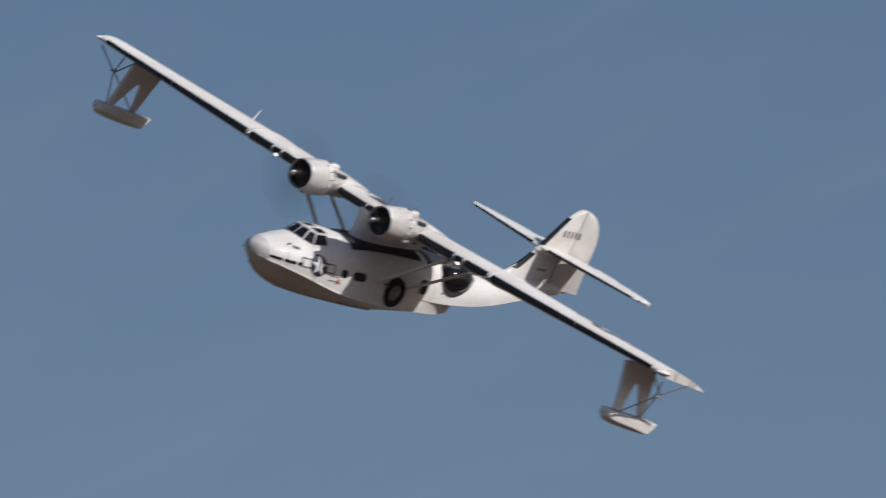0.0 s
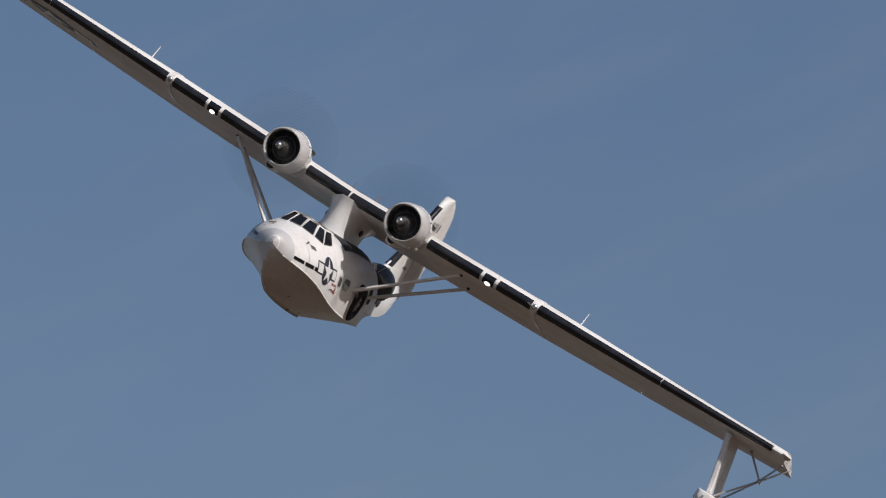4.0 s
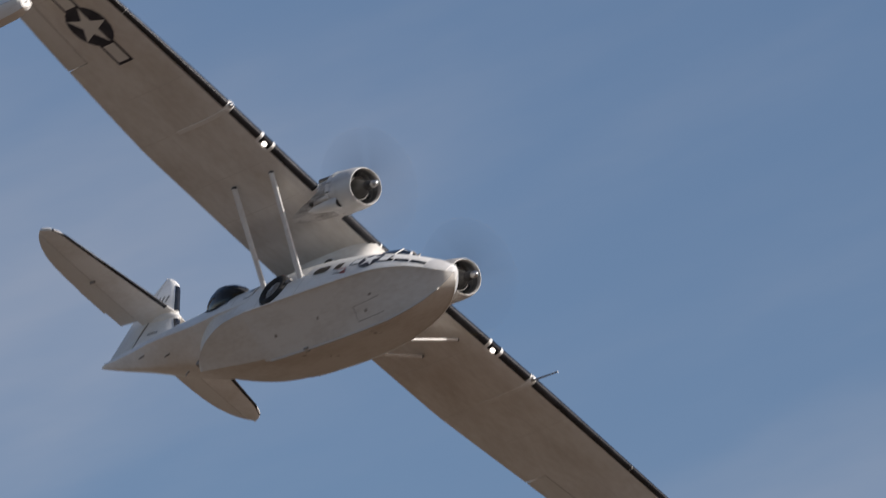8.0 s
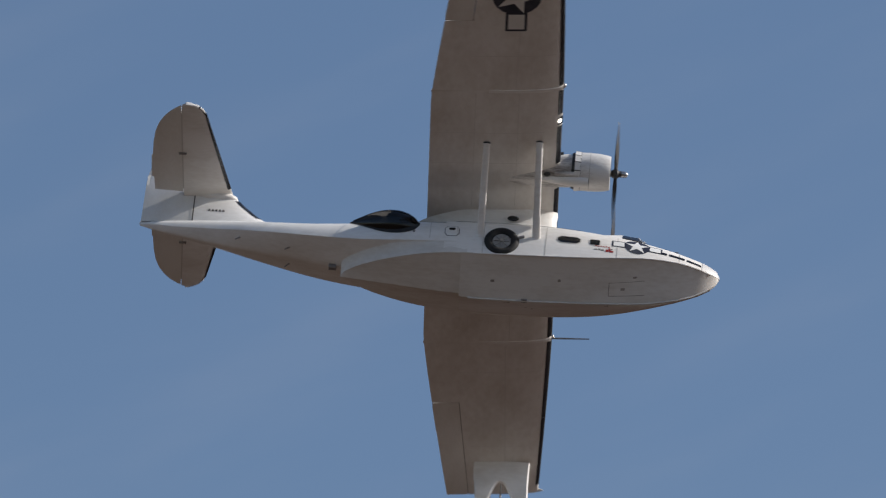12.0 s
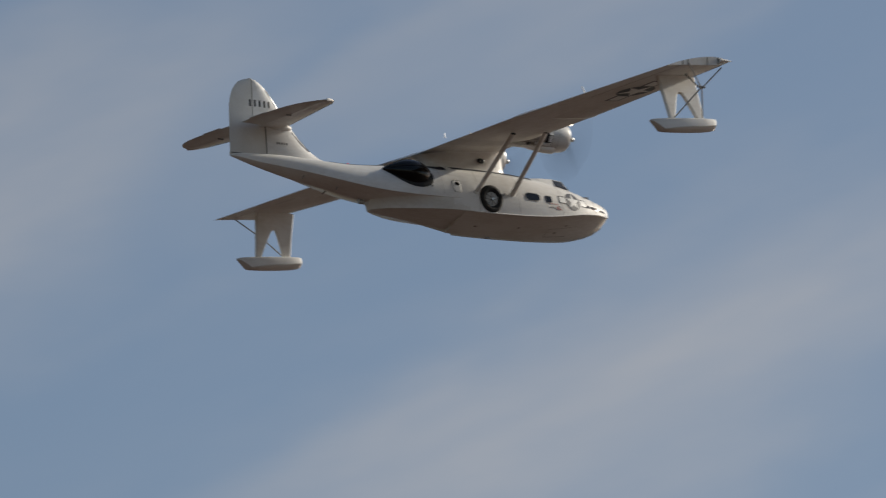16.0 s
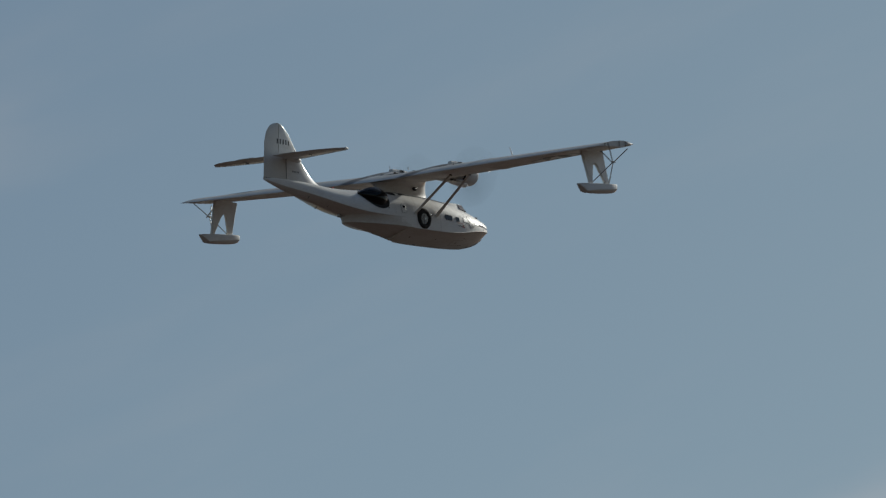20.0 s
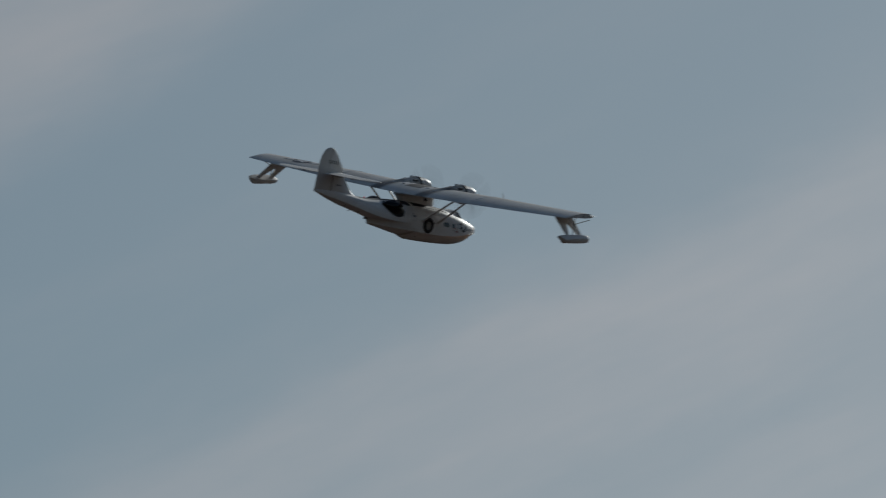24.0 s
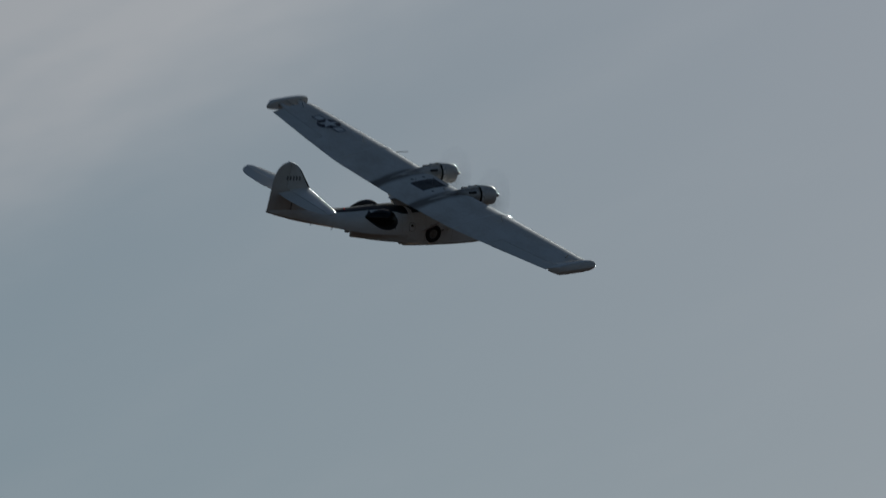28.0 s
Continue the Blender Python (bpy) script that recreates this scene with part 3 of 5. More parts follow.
        for x0, x1, y0, y1 in ((3.9, 3.92, 0.22, 0.62), (3.9, 5.1, 0.62, 0.635), (3.9, 5.1, 0.215, 0.23))[:3 if side < 0 else 1]:
            o.loft([[(x, side * y, bottom_z(x, y) - 0.006) for y in np.linspace(y0, y1, 4)] for x in np.linspace(x0, x1, 6)], False)
        o.make("bottom_hatch_joint", GRIME, hull, "grimy joint of a bottom hatch")
        rng = random.Random(7 + side)
        for q in range(4):
            x, y, l, w = rng.uniform(0.0, 6.0), rng.uniform(0.08, 0.9), rng.uniform(0.05, 0.22), rng.uniform(0.02, 0.05)
            y = min(y, half_beam(x) * 0.85)
            g = Shape().loft([[(x + l * math.sin(a) * 0.5, side * (y + w * v * math.cos(a * 0.4)), bottom_z(x + l * math.sin(a) * 0.5, y + w * v) - 0.007) for v in (-1, 0, 1)] for a in np.linspace(-1.4, 1.4, 5)], False)
            g.make("scuff", GRIME, hull, "dark scuff on the hull bottom")
        p = (1.1, side * 0.05, bottom_z(1.1, 0.05) - 0.03)
        Shape().box(p[0] - 0.1, p[0] + 0.1, p[1] - 0.03, p[1] + 0.03, p[2] - 0.03, p[2] + 0.03, 0.01).make("keel_fitting", STEEL, hull)
    for x in (6.2, 4.1, 1.7, -0.4, -2.2):
        zs = np.linspace(chine_z(x) + 0.03, deck_z(x) - 0.12, 14)
        for side in (1, -1):
            j = Shape().loft([[(x - 0.012, side * (hull_y(x, z) + 0.004), z), (x + 0.012, side * (hull_y(x, z) + 0.004), z)] for z in zs], False)
            j.make("plate_joint", FAINT, hull)
    # black walkway along the deck
    w = Shape()
    xs = np.linspace(2.9, -7.2, 44)
    rows = []
    for x in xs:
        hw = 0.97 if x > -2 else max(0.97 - 0.30 * (-2 - x), 0.40)
        rows.append([(x, hw * u, hull_top(x, hw * u) + 0.014) for u in np.linspace(-1, 1, 9)])
    w.loft(rows, False)
    w.make("deck_walkway", BLACK, hull, "black non-slip walkway on the deck", 60)
    # scuffed grey bow cap
    c, rings = Shape(), []
    for x in (7.585, 7.57, 7.53, 7.45, 7.3, 7.12, 6.98):
        xx = min(x, 7.555)
        ring = []
        for q in range(25):
            a = math.pi * q / 24
            cs, sn = math.cos(a), math.sin(a)
            g = 1.0 if x < 7.58 else 0.3
            ring.append((x, (half_beam(xx) + 0.012) * g * math.copysign(abs(cs) ** side_power(xx), cs), chine_z(xx) + (deck_z(xx) + 0.012 - chine_z(xx)) * sn**0.86 * (1 if g == 1 else 0.5)))
        rings.append(ring)
    c.loft(rings, False)
    c.make("bow_cap", NOSE_GREY, hull, "scuffed grey rounded bow cap", 60)
    # bow window slots under the nose art, both sides
    for side in (1, -1):
        for x0, x1 in ((6.95, 6.45), (6.38, 5.85), (5.78, 5.25)):
            b = Shape()
            b.loft([[(x, side * (hull_y(x, z) + 0.008), z) for z in np.linspace(0.385 + 0.012 * (6.9 - x), 0.475 + 0.03 * (6.9 - x), 3)] for x in np.linspace(x0, x1, 6)], False)
            b.make("bow_window", DARK_GLASS, hull, "narrow dark bow window slot")
        m = Shape()
        m.box(-0.1, 0.1, -0.012, 0.012, -0.05, 0.05, 0.008).moved(pose(6.05, side * (hull_y(6.05, 0.98) + 0.03), 0.98))
        m.make("bow_fitting", STEEL, hull)
    # tail bumper and drain under the boom
    t = Shape().box(-5.55, -5.3, -0.08, 0.08, -0.33, -0.12, 0.02)
    t.make("mooring_fitting", STEEL, hull)
    for x, side in ((-6.9, -1), (-6.9, 1), (-8.6, -1)):
        a = Shape().tube((x, side * 0.42, belly_z(x, 0.42) + 0.02), (x - 0.16, side * 0.46, belly_z(x, 0.42) - 0.12), 0.03, 0.02, 8)
        a.make("drain_mast", STEEL, hull)
    return hull


hull = build_hull()


def side_patch(name, mat, parent, x0, x1, z0, z1, side, lift=0.01, label="", nx=6, nz=5, corner=0.25, lean=0.0):
    """A panel with rounded corners that lies on the hull's side."""
    s, rows = Shape(), []
    for i in range(nx + 1):
        u = i / nx
        x = x0 + (x1 - x0) * u
        edge = min(u, 1 - u) * abs(x1 - x0)
        r = corner * (z1 - z0)
        cut = r - math.sqrt(max(r * r - max(r - edge, 0) ** 2, 0)) if edge < r else 0.0
        rows.append([(x + lean * (z - z0), side * (hull_y(x, z) + lift), z) for z in np.linspace(z0 + cut, z1 - cut, nz)])
    s.loft(rows, False)
    return s.make(name, mat, parent, label, 60)


def build_cockpit():
    """The framed glasshouse: flat facets between a base line on the deck and a roof line, each with its pane."""
    base = [(5.44, 0.0), (5.30, 0.46), (4.96, 0.78), (4.22, 0.88), (3.50, 0.82), (2.75, 0.50), (2.45, 0.0)]
    roof = [(5.00, 0.0, 1.595), (4.95, 0.34, 1.585), (4.76, 0.54, 1.565), (4.20, 0.60, 1.590), (3.55, 0.55, 1.575), (2.95, 0.30, 1.560), (2.60, 0.0, 1.550)]
    low = [Vector((x, y, hull_top(x, y) - 0.02)) for x, y in base]
    high = [Vector(p) for p in roof]
    flip = lambda p: Vector((p[0], -p[1], p[2]))
    s = Shape()

    def quad(*ps):
        n = len(s.v)
        s.v += [tuple(p) for p in ps]
        s.f.append(tuple(range(n, n + len(ps))))

    for k in range(6):
        for m in (lambda p: p, flip):
            quad(*(m(p) for p in (low[k], low[k + 1], high[k + 1], high[k])))
    spine = [Vector((x, 0, z)) for x, z in ((5.00, 1.595), (4.92, 1.610), (4.74, 1.625), (4.20, 1.635), (3.55, 1.620), (2.95, 1.580), (2.60, 1.550))]
    for k in range(6):
        for m in (lambda p: p, flip):
            quad(*(m(p) for p in (high[k], high[k + 1], spine[k + 1], spine[k])))
    canopy = s.make("canopy", WHITE, boat, "white framed cockpit canopy", 16)

    def pane(corners, inset, name, mat, label, proud=0.010):
        """A flat pane set a hand's breadth inside the facet's edges."""
        mid = sum(corners, Vector()) / 4
        out = (corners[1] - corners[0]).cross(corners[3] - corners[0]).normalized()
        if out.dot(mid - Vector((4.2, 0, 0.9))) < 0:
            out = -out
        ring = []
        for q in range(4):
            c = corners[q]
            a, b = (corners[q - 1] - c).normalized(), (corners[(q + 1) % 4] - c).normalized()
            ring.append(c + (a + b) * inset)
        p = Shape().loft([[c - out * 0.02 for c in ring], [c + out * proud for c in ring]])
        p.make(name, mat, canopy, label, 20)

    for k, inset in ((0, 0.040), (1, 0.042), (2, 0.045)):
        for m in (lambda p: p, flip):
            pane([m(p) for p in (low[k] + Vector((0, 0, 0.05)), low[k + 1] + Vector((0, 0, 0.05)), high[k + 1], high[k])], inset, "cockpit_pane", DARK_GLASS, "dark cockpit window")
    # two roof hatches with grimy rims and a wiper bar on the windscreen
    for y in (0.30, -0.30):
        corners = [Vector((x, y + e, z - 0.10 * (abs(y + e) - 0.1))) for x, e, z in ((4.62, -0.2, 1.618), (4.62, 0.2, 1.618), (4.06, 0.2, 1.628), (4.06, -0.2, 1.628))]
        pane(corners, 0.0, "roof_hatch_rim", GRIME, "grimy rim of a roof hatch", 0.018)
        pane(corners, 0.045, "roof_hatch", DARK_GLASS, "dark glazed roof hatch", 0.026)
    for k in (0, 1, 2):
        for m in (lambda p: p, flip):
            f = Shape().tube(m(low[k]), m(high[k]), 0.022, 0.020, 8)
            f.make("canopy_frame", WHITE, canopy, "white canopy frame bar")
    visor = Shape().tube(high[1] + Vector((0.02, 0, 0.01)), flip(high[1]) + Vector((0.02, 0, 0.01)), 0.024, 0.024, 8)
    visor.make("windscreen_rim", GRIME, canopy, "grimy upper rim of the windscreen")


build_cockpit()


def build_windows():
    for side in (1, -1):
        for x0, x1, z0, z1, round_ in ((3.50, 3.18, 0.35, 0.62, 0.06), (2.84, 2.10, 0.33, 0.64, 0.24)):
            side_patch("window_frame", FAINT, boat, x0 + 0.04, x1 - 0.04, z0 - 0.04, z1 + 0.04, side, 0.006)
            side_patch("cabin_window", DARK_GLASS, boat, x0, x1, z0, z1, side, 0.016, "dark cabin window", corner=round_)
        side_patch("hatch_rim", SEAM, boat, -1.22, -1.72, 0.262, 0.798, side, 0.007)
        if side > 0:
            # the port hatch stands open: a dark patch paints the shade inside
            side_patch("hatch", INSIDE, boat, -1.24, -1.70, 0.30, 0.76, side, 0.012, "dark patch painted for the shade in the open side hatch", corner=0.1)
        else:
            side_patch("hatch", WHITE, boat, -1.24, -1.70, 0.28, 0.78, side, 0.012, "white side hatch with a dark rim")
            side_patch("hatch_window", DARK_GLASS, boat, -1.36, -1.58, 0.56, 0.70, side, 0.02)
        # gun blister: dark patch for the shade inside, bulged perspex with a pointed tail
        prof = curve([(-2.56, 0.02), (-2.62, 0.26), (-2.80, 0.45), (-3.10, 0.585), (-3.45, 0.625), (-3.85, 0.57), (-4.25, 0.42), (-4.62, 0.22), (-4.94, 0.02)], 1)
        line = lambda x: 0.88 + 0.05 * (-2.6 - x)
        rows = []
        for x in np.linspace(-2.58, -4.9, 17):
            h = max(prof(x) * 0.97, 0.004)
            lo, hi = max(line(x) - h, 0.1), min(line(x) + h, tail_deck(x) - 0.03)
            rows.append([(x, side * (hull_y(x, z) + 0.012), z) for z in np.linspace(lo, hi, 9)])
        Shape().loft(rows, False).make("blister_opening", INSIDE, boat, "dark patch painted for the shade behind the gun blister", 60)
        d = Shape().turned([(x + 3.6, max(prof(x), 0.004)) for x in np.linspace(-2.56, -4.94, 28)], 32, lambda x: (0.0, line(x - 3.6)), 0.95)
        dome = d.make("blister", GLASS, boat, "bulged dark perspex gun blister", 80)
        dome.location = (-3.6, side * 0.90, 0.0)
        dome.visible_shadow = False
        # frame bars that follow the dome
        for a in (0.45, 1.35):
            bar = []
            for x in np.linspace(-2.60, -4.85, 20):
                r = max(prof(x), 0.01) + 0.004
                bar.append([(x, side * (0.90 + (r + e) * math.cos(a + da)), line(x) + 0.95 * (r + e) * math.sin(a + da)) for e, da in ((0, -0.025), (0.014, -0.02), (0.014, 0.02), (0, 0.025))])
            Shape().loft(bar).make("blister_rib", INSIDE, dome, "dark rib of the gun blister", 50)
            dome.children[-1].matrix_parent_inverse = Matrix.Translation(dome.location).inverted()
        eye = Shape().ball((-2.75, side * (hull_y(-2.75, 0.45) + 0.01), 0.42), 0.05, 0.03, 0.05, 10, 6)
        eye.make("hull_fitting", STEEL, boat)


build_windows()

# ---- wing ----
WING_TIP, JOINT = 15.30, 6.52


def wing_le(y):
    y = abs(y)
    return 1.96 if y < JOINT else 1.96 - 0.24 * ((y - JOINT) / (WING_TIP - JOINT)) ** 1.3


def wing_te(y):
    y = abs(y)
    return -2.42 if y < 6.2 else -2.42 + 1.0 * ((y - 6.2) / (WING_TIP - 6.2)) ** 1.12


def wing_point(y, c, top):
    """A point of the wing's skin: span, part of the chord, upper or lower side."""
    le, te = wing_le(y), wing_te(y)
    ch = le - te
    z0 = 2.755 + 0.0205 * abs(y)
    th = (0.150 if abs(y) < JOINT else 0.150 - 0.035 * (abs(y) - JOINT) / (WING_TIP - JOINT)) * ch
    half = 5 * th * (0.2969 * math.sqrt(c) - 0.126 * c - 0.3516 * c**2 + 0.2843 * c**3 - 0.1036 * c**4)
    camber = 0.028 * ch * (4 * c * (1 - c)) ** 0.8 if 0 < c < 1 else 0
    return (le - c * ch, y, z0 - 0.155 * ch * c + camber + (half if top else -half * 0.92))


def wing_shape(ys, c0=0.0, c1=1.0, n=14):
    rings = []
    cs = [c0 + (c1 - c0) * (1 - math.cos(math.pi * k / n)) / 2 for k in range(n + 1)]
    for y in ys:
        ring = [wing_point(y, c, True) for c in cs] + [wing_point(y, c, False) for c in reversed(cs)]
        if c0 == 0:
            ring.pop()
        rings.append(ring)
    return Shape().loft(rings)


def wing_patch(name, mat, parent, y0, y1, c0, c1, top, lift=0.006, label="", ny=8, nc=8):
    s = Shape()
    s.loft([[tuple(Vector(wing_point(y, c, top)) + Vector((0, 0, lift if top else -lift))) for c in np.linspace(c0, c1, nc + 1)] for y in np.linspace(y0, y1, ny + 1)], False)
    return s.make(name, mat, parent, label, 60)


def boot_shape(y0, y1, up=0.023, down=0.033, lift=0.012):
    rings = []
    for y in np.linspace(y0, y1, 6):
        ring = []
        for c in [up * (1 - k / 6) ** 2 for k in range(7)]:
            p = wing_point(y, c, True)
            ring.append((p[0] + lift * (1 - c / up), p[1], p[2] + lift * math.sqrt(c / up)))
        for c in [down * (k / 6) ** 2 for k in range(1, 7)]:
            p = wing_point(y, c, False)
            ring.append((p[0] + lift * (1 - c / down), p[1], p[2] - lift * math.sqrt(c / down)))
        rings.append(ring)
    return Shape().loft(rings, False)


def build_wing():
    centre = wing_shape(np.linspace(-JOINT, JOINT, 27), n=20).make("centre_wing", WING_WHITE, boat, "white centre wing over the hull", 30)
    for side in (1, -1):
        outer = wing_shape([side * y for y in np.linspace(JOINT + 0.015, 9.9, 8)], n=20)
        outer.loft([[wing_point(side * y, c, t) for c, t in [(0.76 * (1 - math.cos(math.pi * k / 18)) / 2, True) for k in range(19)]
                     + [(0.76 * (1 - math.cos(math.pi * k / 18)) / 2, False) for k in range(18, 0, -1)]] for y in np.linspace(9.9, 15.1, 12)]
                   + [[Vector(wing_point(side * 15.1, c, t)) + Vector((0, side * (0.05 if t else 0.07), 0)) for c, t in
                       [(0.76 * (1 - math.cos(math.pi * k / 18)) / 2, True) for k in range(19)] + [(0.76 * (1 - math.cos(math.pi * k / 18)) / 2, False) for k in range(18, 0, -1)]]])
        panel = outer.make("outer_wing", WING_WHITE, boat, "tapered white outer wing panel", 30)
        ail = wing_shape([side * y for y in np.linspace(9.93, 15.1, 8)], 0.768, 1.0, 8)
        cs = [0.768 + 0.232 * (1 - math.cos(math.pi * k / 8)) / 2 for k in range(9)]
        ends = []
        for dt, db in ((-0.01, -0.01), (0.05, 0.07)):
            ends.append([Vector(wing_point(side * 15.1, c, True)) + Vector((0, side * dt, 0)) for c in cs] + [Vector(wing_point(side * 15.1, c, False)) + Vector((0, side * db, 0)) for c in reversed(cs)])
        ail.loft(ends)
        ail.make("aileron", FABRIC, panel, "fabric covered aileron")
        tab = wing_shape([side * y for y in np.linspace(10.1, 11.6, 3)], 0.955, 1.003, 4)
        tab.make("trim_tab", FABRIC, panel)
        # black de-icing boots, broken at the nacelle, the light and the joint
        for y0, y1 in ((0.03, 1.52), (2.78, 4.62), (5.22, 6.40)):
            boot_shape(side * y0, side * y1).make("deicer_boot", BOOT, centre, "black rubber de-icing boot")
        for y0, y1 in ((6.64, 10.9), (10.92, 14.75)):
            boot_shape(side * y0, side * y1).make("deicer_boot", BOOT, panel, "black rubber de-icing boot")
        # white band round the joint, and its small lamp-like cap
        j = Shape()
        rings = []
        for y in (JOINT - 0.07, JOINT + 0.07):
            cs = [(1 - math.cos(math.pi * k / 16)) / 2 for k in range(17)]
            rings.append([tuple(Vector(wing_point(side * y, c, True)) + Vector((0.025 * (1 - 2 * c), 0, 0.02))) for c in cs]
                         + [tuple(Vector(wing_point(side * y, c, False)) + Vector((0.025 * (1 - 2 * c), 0, -0.02 if c < 0.5 else 0.01))) for c in reversed(cs)])
        j.loft(rings)
        j.make("joint_band", WHITE, centre, "white raised band over the wing joint")
        cap = Shape().ball((1.975, side * JOINT, 2.885), 0.075, 0.085, 0.08)
        cap.make("joint_cap", ALLOY, centre, "bright leading edge cap")
        # landing light in the leading edge
        p = wing_point(side * 4.92, 0.022, False)
        lens = Shape().ball((0, 0, 0), 0.075, 0.095, 0.034).moved(Matrix.Translation((p[0] + 0.025, p[1], p[2] - 0.015)) @ Matrix.Rotation(radians(-40), 4, "Y"))
        frame_ = boot_shape(side * 4.66, side * 5.18, 0.035, 0.055, 0.016)
        lamp = frame_.make("landing_light", WHITE, boat, "white framed landing light in the leading edge")
        lens.make("lens", LAMP, lamp, "lit landing light lens")
        boot_shape(side * 4.73, side * 5.11, 0.014, 0.03, 0.024).make("glazing", DARK_GLASS, lamp)
        # joints in the skin, top and bottom
        for top in (True, False):
            for y in (2.95, 4.45):
                wing_patch("skin_joint", FAINT, centre, side * y, side * (y + 0.014), 0.06, 0.98, top, 0.004, "", 1, 10)
            for c in (0.33, 0.66):
                wing_patch("skin_joint", FAINT, centre, side * 0.8, side * 6.4, c, c + 0.003, top, 0.004, "", 8, 1)
            wing_patch("skin_joint", FAINT, panel, side * 6.7, side * 15.0, 0.36, 0.3635, top, 0.004, "", 8, 1)
            for y in (8.2, 12.4):
                wing_patch("skin_joint", FAINT, panel, side * y, side * (y + 0.012), 0.06, 0.74, top, 0.004, "", 1, 10)
        wing_patch("aileron_gap", GRIME, panel, side * 9.9, side * 15.1, 0.760, 0.767, False, 0.003, "", 8, 1)
        # open ribs in the tip face where the float folds in
        for c in (0.16, 0.34, 0.66, 0.745):
            up_, dn = Vector(wing_point(side * 15.1, c, True)) + Vector((0, side * 0.05, 0)), Vector(wing_point(side * 15.1, c, False)) + Vector((0, side * 0.07, 0))
            r = Shape().loft([[p + Vector((dx, side * 0.008, 0)) for dx in (0.022, -0.022)] for p in (up_.lerp(dn, 0.06), up_.lerp(dn, 0.5), up_.lerp(dn, 0.95))], False)
            r.make("tip_rib", SEAM, panel)
        t, rings = Shape(), []
        for x, w, hh in ((1.92, 0.01, 0.008), (1.80, 0.06, 0.03), (1.62, 0.12, 0.06), (1.40, 0.16, 0.09), (1.25, 0.16, 0.10)):
            zc = wing_point(15.1, 0.02, True)[2] - 0.05 - 0.06 * (1.72 - x)
            rings.append([(x, side * 15.16 + w * math.cos(math.tau * k / 12), zc + hh * math.sin(math.tau * k / 12)) for k in range(12)])
        t.loft(rings)
        t.make("tip_cap", WHITE, panel, "white pointed wing tip cap")
        # thin blade aerial above, and lines of static wicks
        foot = wing_point(side * 7.7, 0.34, True)
        a = Shape().tube((foot[0], side * 7.7, foot[2] - 0.03), (foot[0] - 0.26, side * 7.7, foot[2] + 0.44), 0.05, 0.022, 12, 0.42)
        a.make("blade_aerial", WHITE, panel, "white blade aerial above the wing")
    pit = Shape().tube((1.7, 6.52, 2.8), (3.25, 6.52, 2.90), 0.035, 0.02, 10)
    pit.make("pitot_mast", STEEL, boat, "long pitot mast ahead of the wing")
    # black walkway and fuel caps over the cabane
    wing_patch("wing_walkway", WALK, centre, -0.74, 0.74, 0.18, 0.60, True, 0.007, "black walkway on top of the wing")
    for y in (-1.15, 1.15):
        for c in (0.3, 0.5):
            p = wing_point(y, c, True)
            f = Shape().tube((p[0], p[1], p[2] - 0.02), (p[0], p[1], p[2] + 0.025), 0.11, 0.10, 14)
            f.make("filler_cap", STEEL, centre)
    for x, y in ((1.0, 0.55), (0.2, -0.4), (-0.6, 0.3)):
        p = hull_top(x, 0)
        a = Shape().tube((x, y, 3.05), (x - 0.04, y, 3.24), 0.02, 0.012, 8)
        a.make("whip_aerial", STEEL, centre)
    return centre


centre_wing = build_wing()


def build_pylon():
    s, rings = Shape(), []
    for i in range(13):
        u = i / 12
        z = 1.30 + 1.42 * u
        flare = 0.28 * abs(2 * u - 1) ** 3
        w, f, a = 0.50 + flare, 1.95 + 0.15 * (1 - u) - 0.05 * u + flare * 0.3, -2.0 - 0.5 * u - flare * 0.8
        ring = []
        for k in range(36):
            t = math.tau * k / 36
            c, sn = math.cos(t), math.sin(t)
            mid = 0.75
            x = mid + (f - mid) * c if c > 0 else mid + (mid - a) * c
            y = w * math.copysign(abs(sn) ** (0.8 if c > 0 else 1.25), sn)
            zz = z - 0.16 * max(0, 1.96 - x) * u if u > 0 else z
            ring.append((x, y, zz))
        rings.append(ring)
    s.loft(rings)
    py = s.make("wing_pylon", WHITE, boat, "broad faired white pylon under the wing", 60)
    for side in (1, -1):
        w = Shape().ball((0.5, side * 0.60, 1.98), 0.20, 0.06, 0.11)
        w.make("pylon_window", DARK_GLASS, py, "small dark pylon window")
    return py


build_pylon()

# ---- struts ----
def build_struts():
    for side in (1, -1):
        for a, b, cuff in (((1.25, 4.0, 2.52), (1.36, 1.44, 0.40), 0.62), ((-0.5, 4.04, 2.27), (-0.52, 1.46, 0.36), 0.0)):
            a, b = Vector((a[0], side * a[1], a[2])), Vector((b[0], side * b[1], b[2]))
            st = Shape().tube(a, b, 0.115, 0.115, 16, 0.45).make("wing_strut", WHITE, boat, "streamlined white wing strut", 50)
            e = Shape().ball(a, 0.13, 0.055, 0.05, 12, 8)
            e.make("strut_fitting", BLACK, st, "dark strut fitting on the wing")
            if cuff:
                Shape().tube(b, b.lerp(a, 0.24), 0.14, 0.135, 16, 0.45).make("strut_cuff", WHITE, st, "white cuff round the strut's foot", 50)
            e = Shape().ball(b, 0.17, 0.08, 0.10, 12, 8)
            e.make("strut_fitting", WHITE, st)


build_struts()

# ---- engines ----
ENGINE_Y, ENGINE_Z, PROP_X = 2.15, 2.95, 3.84
PROPS = []


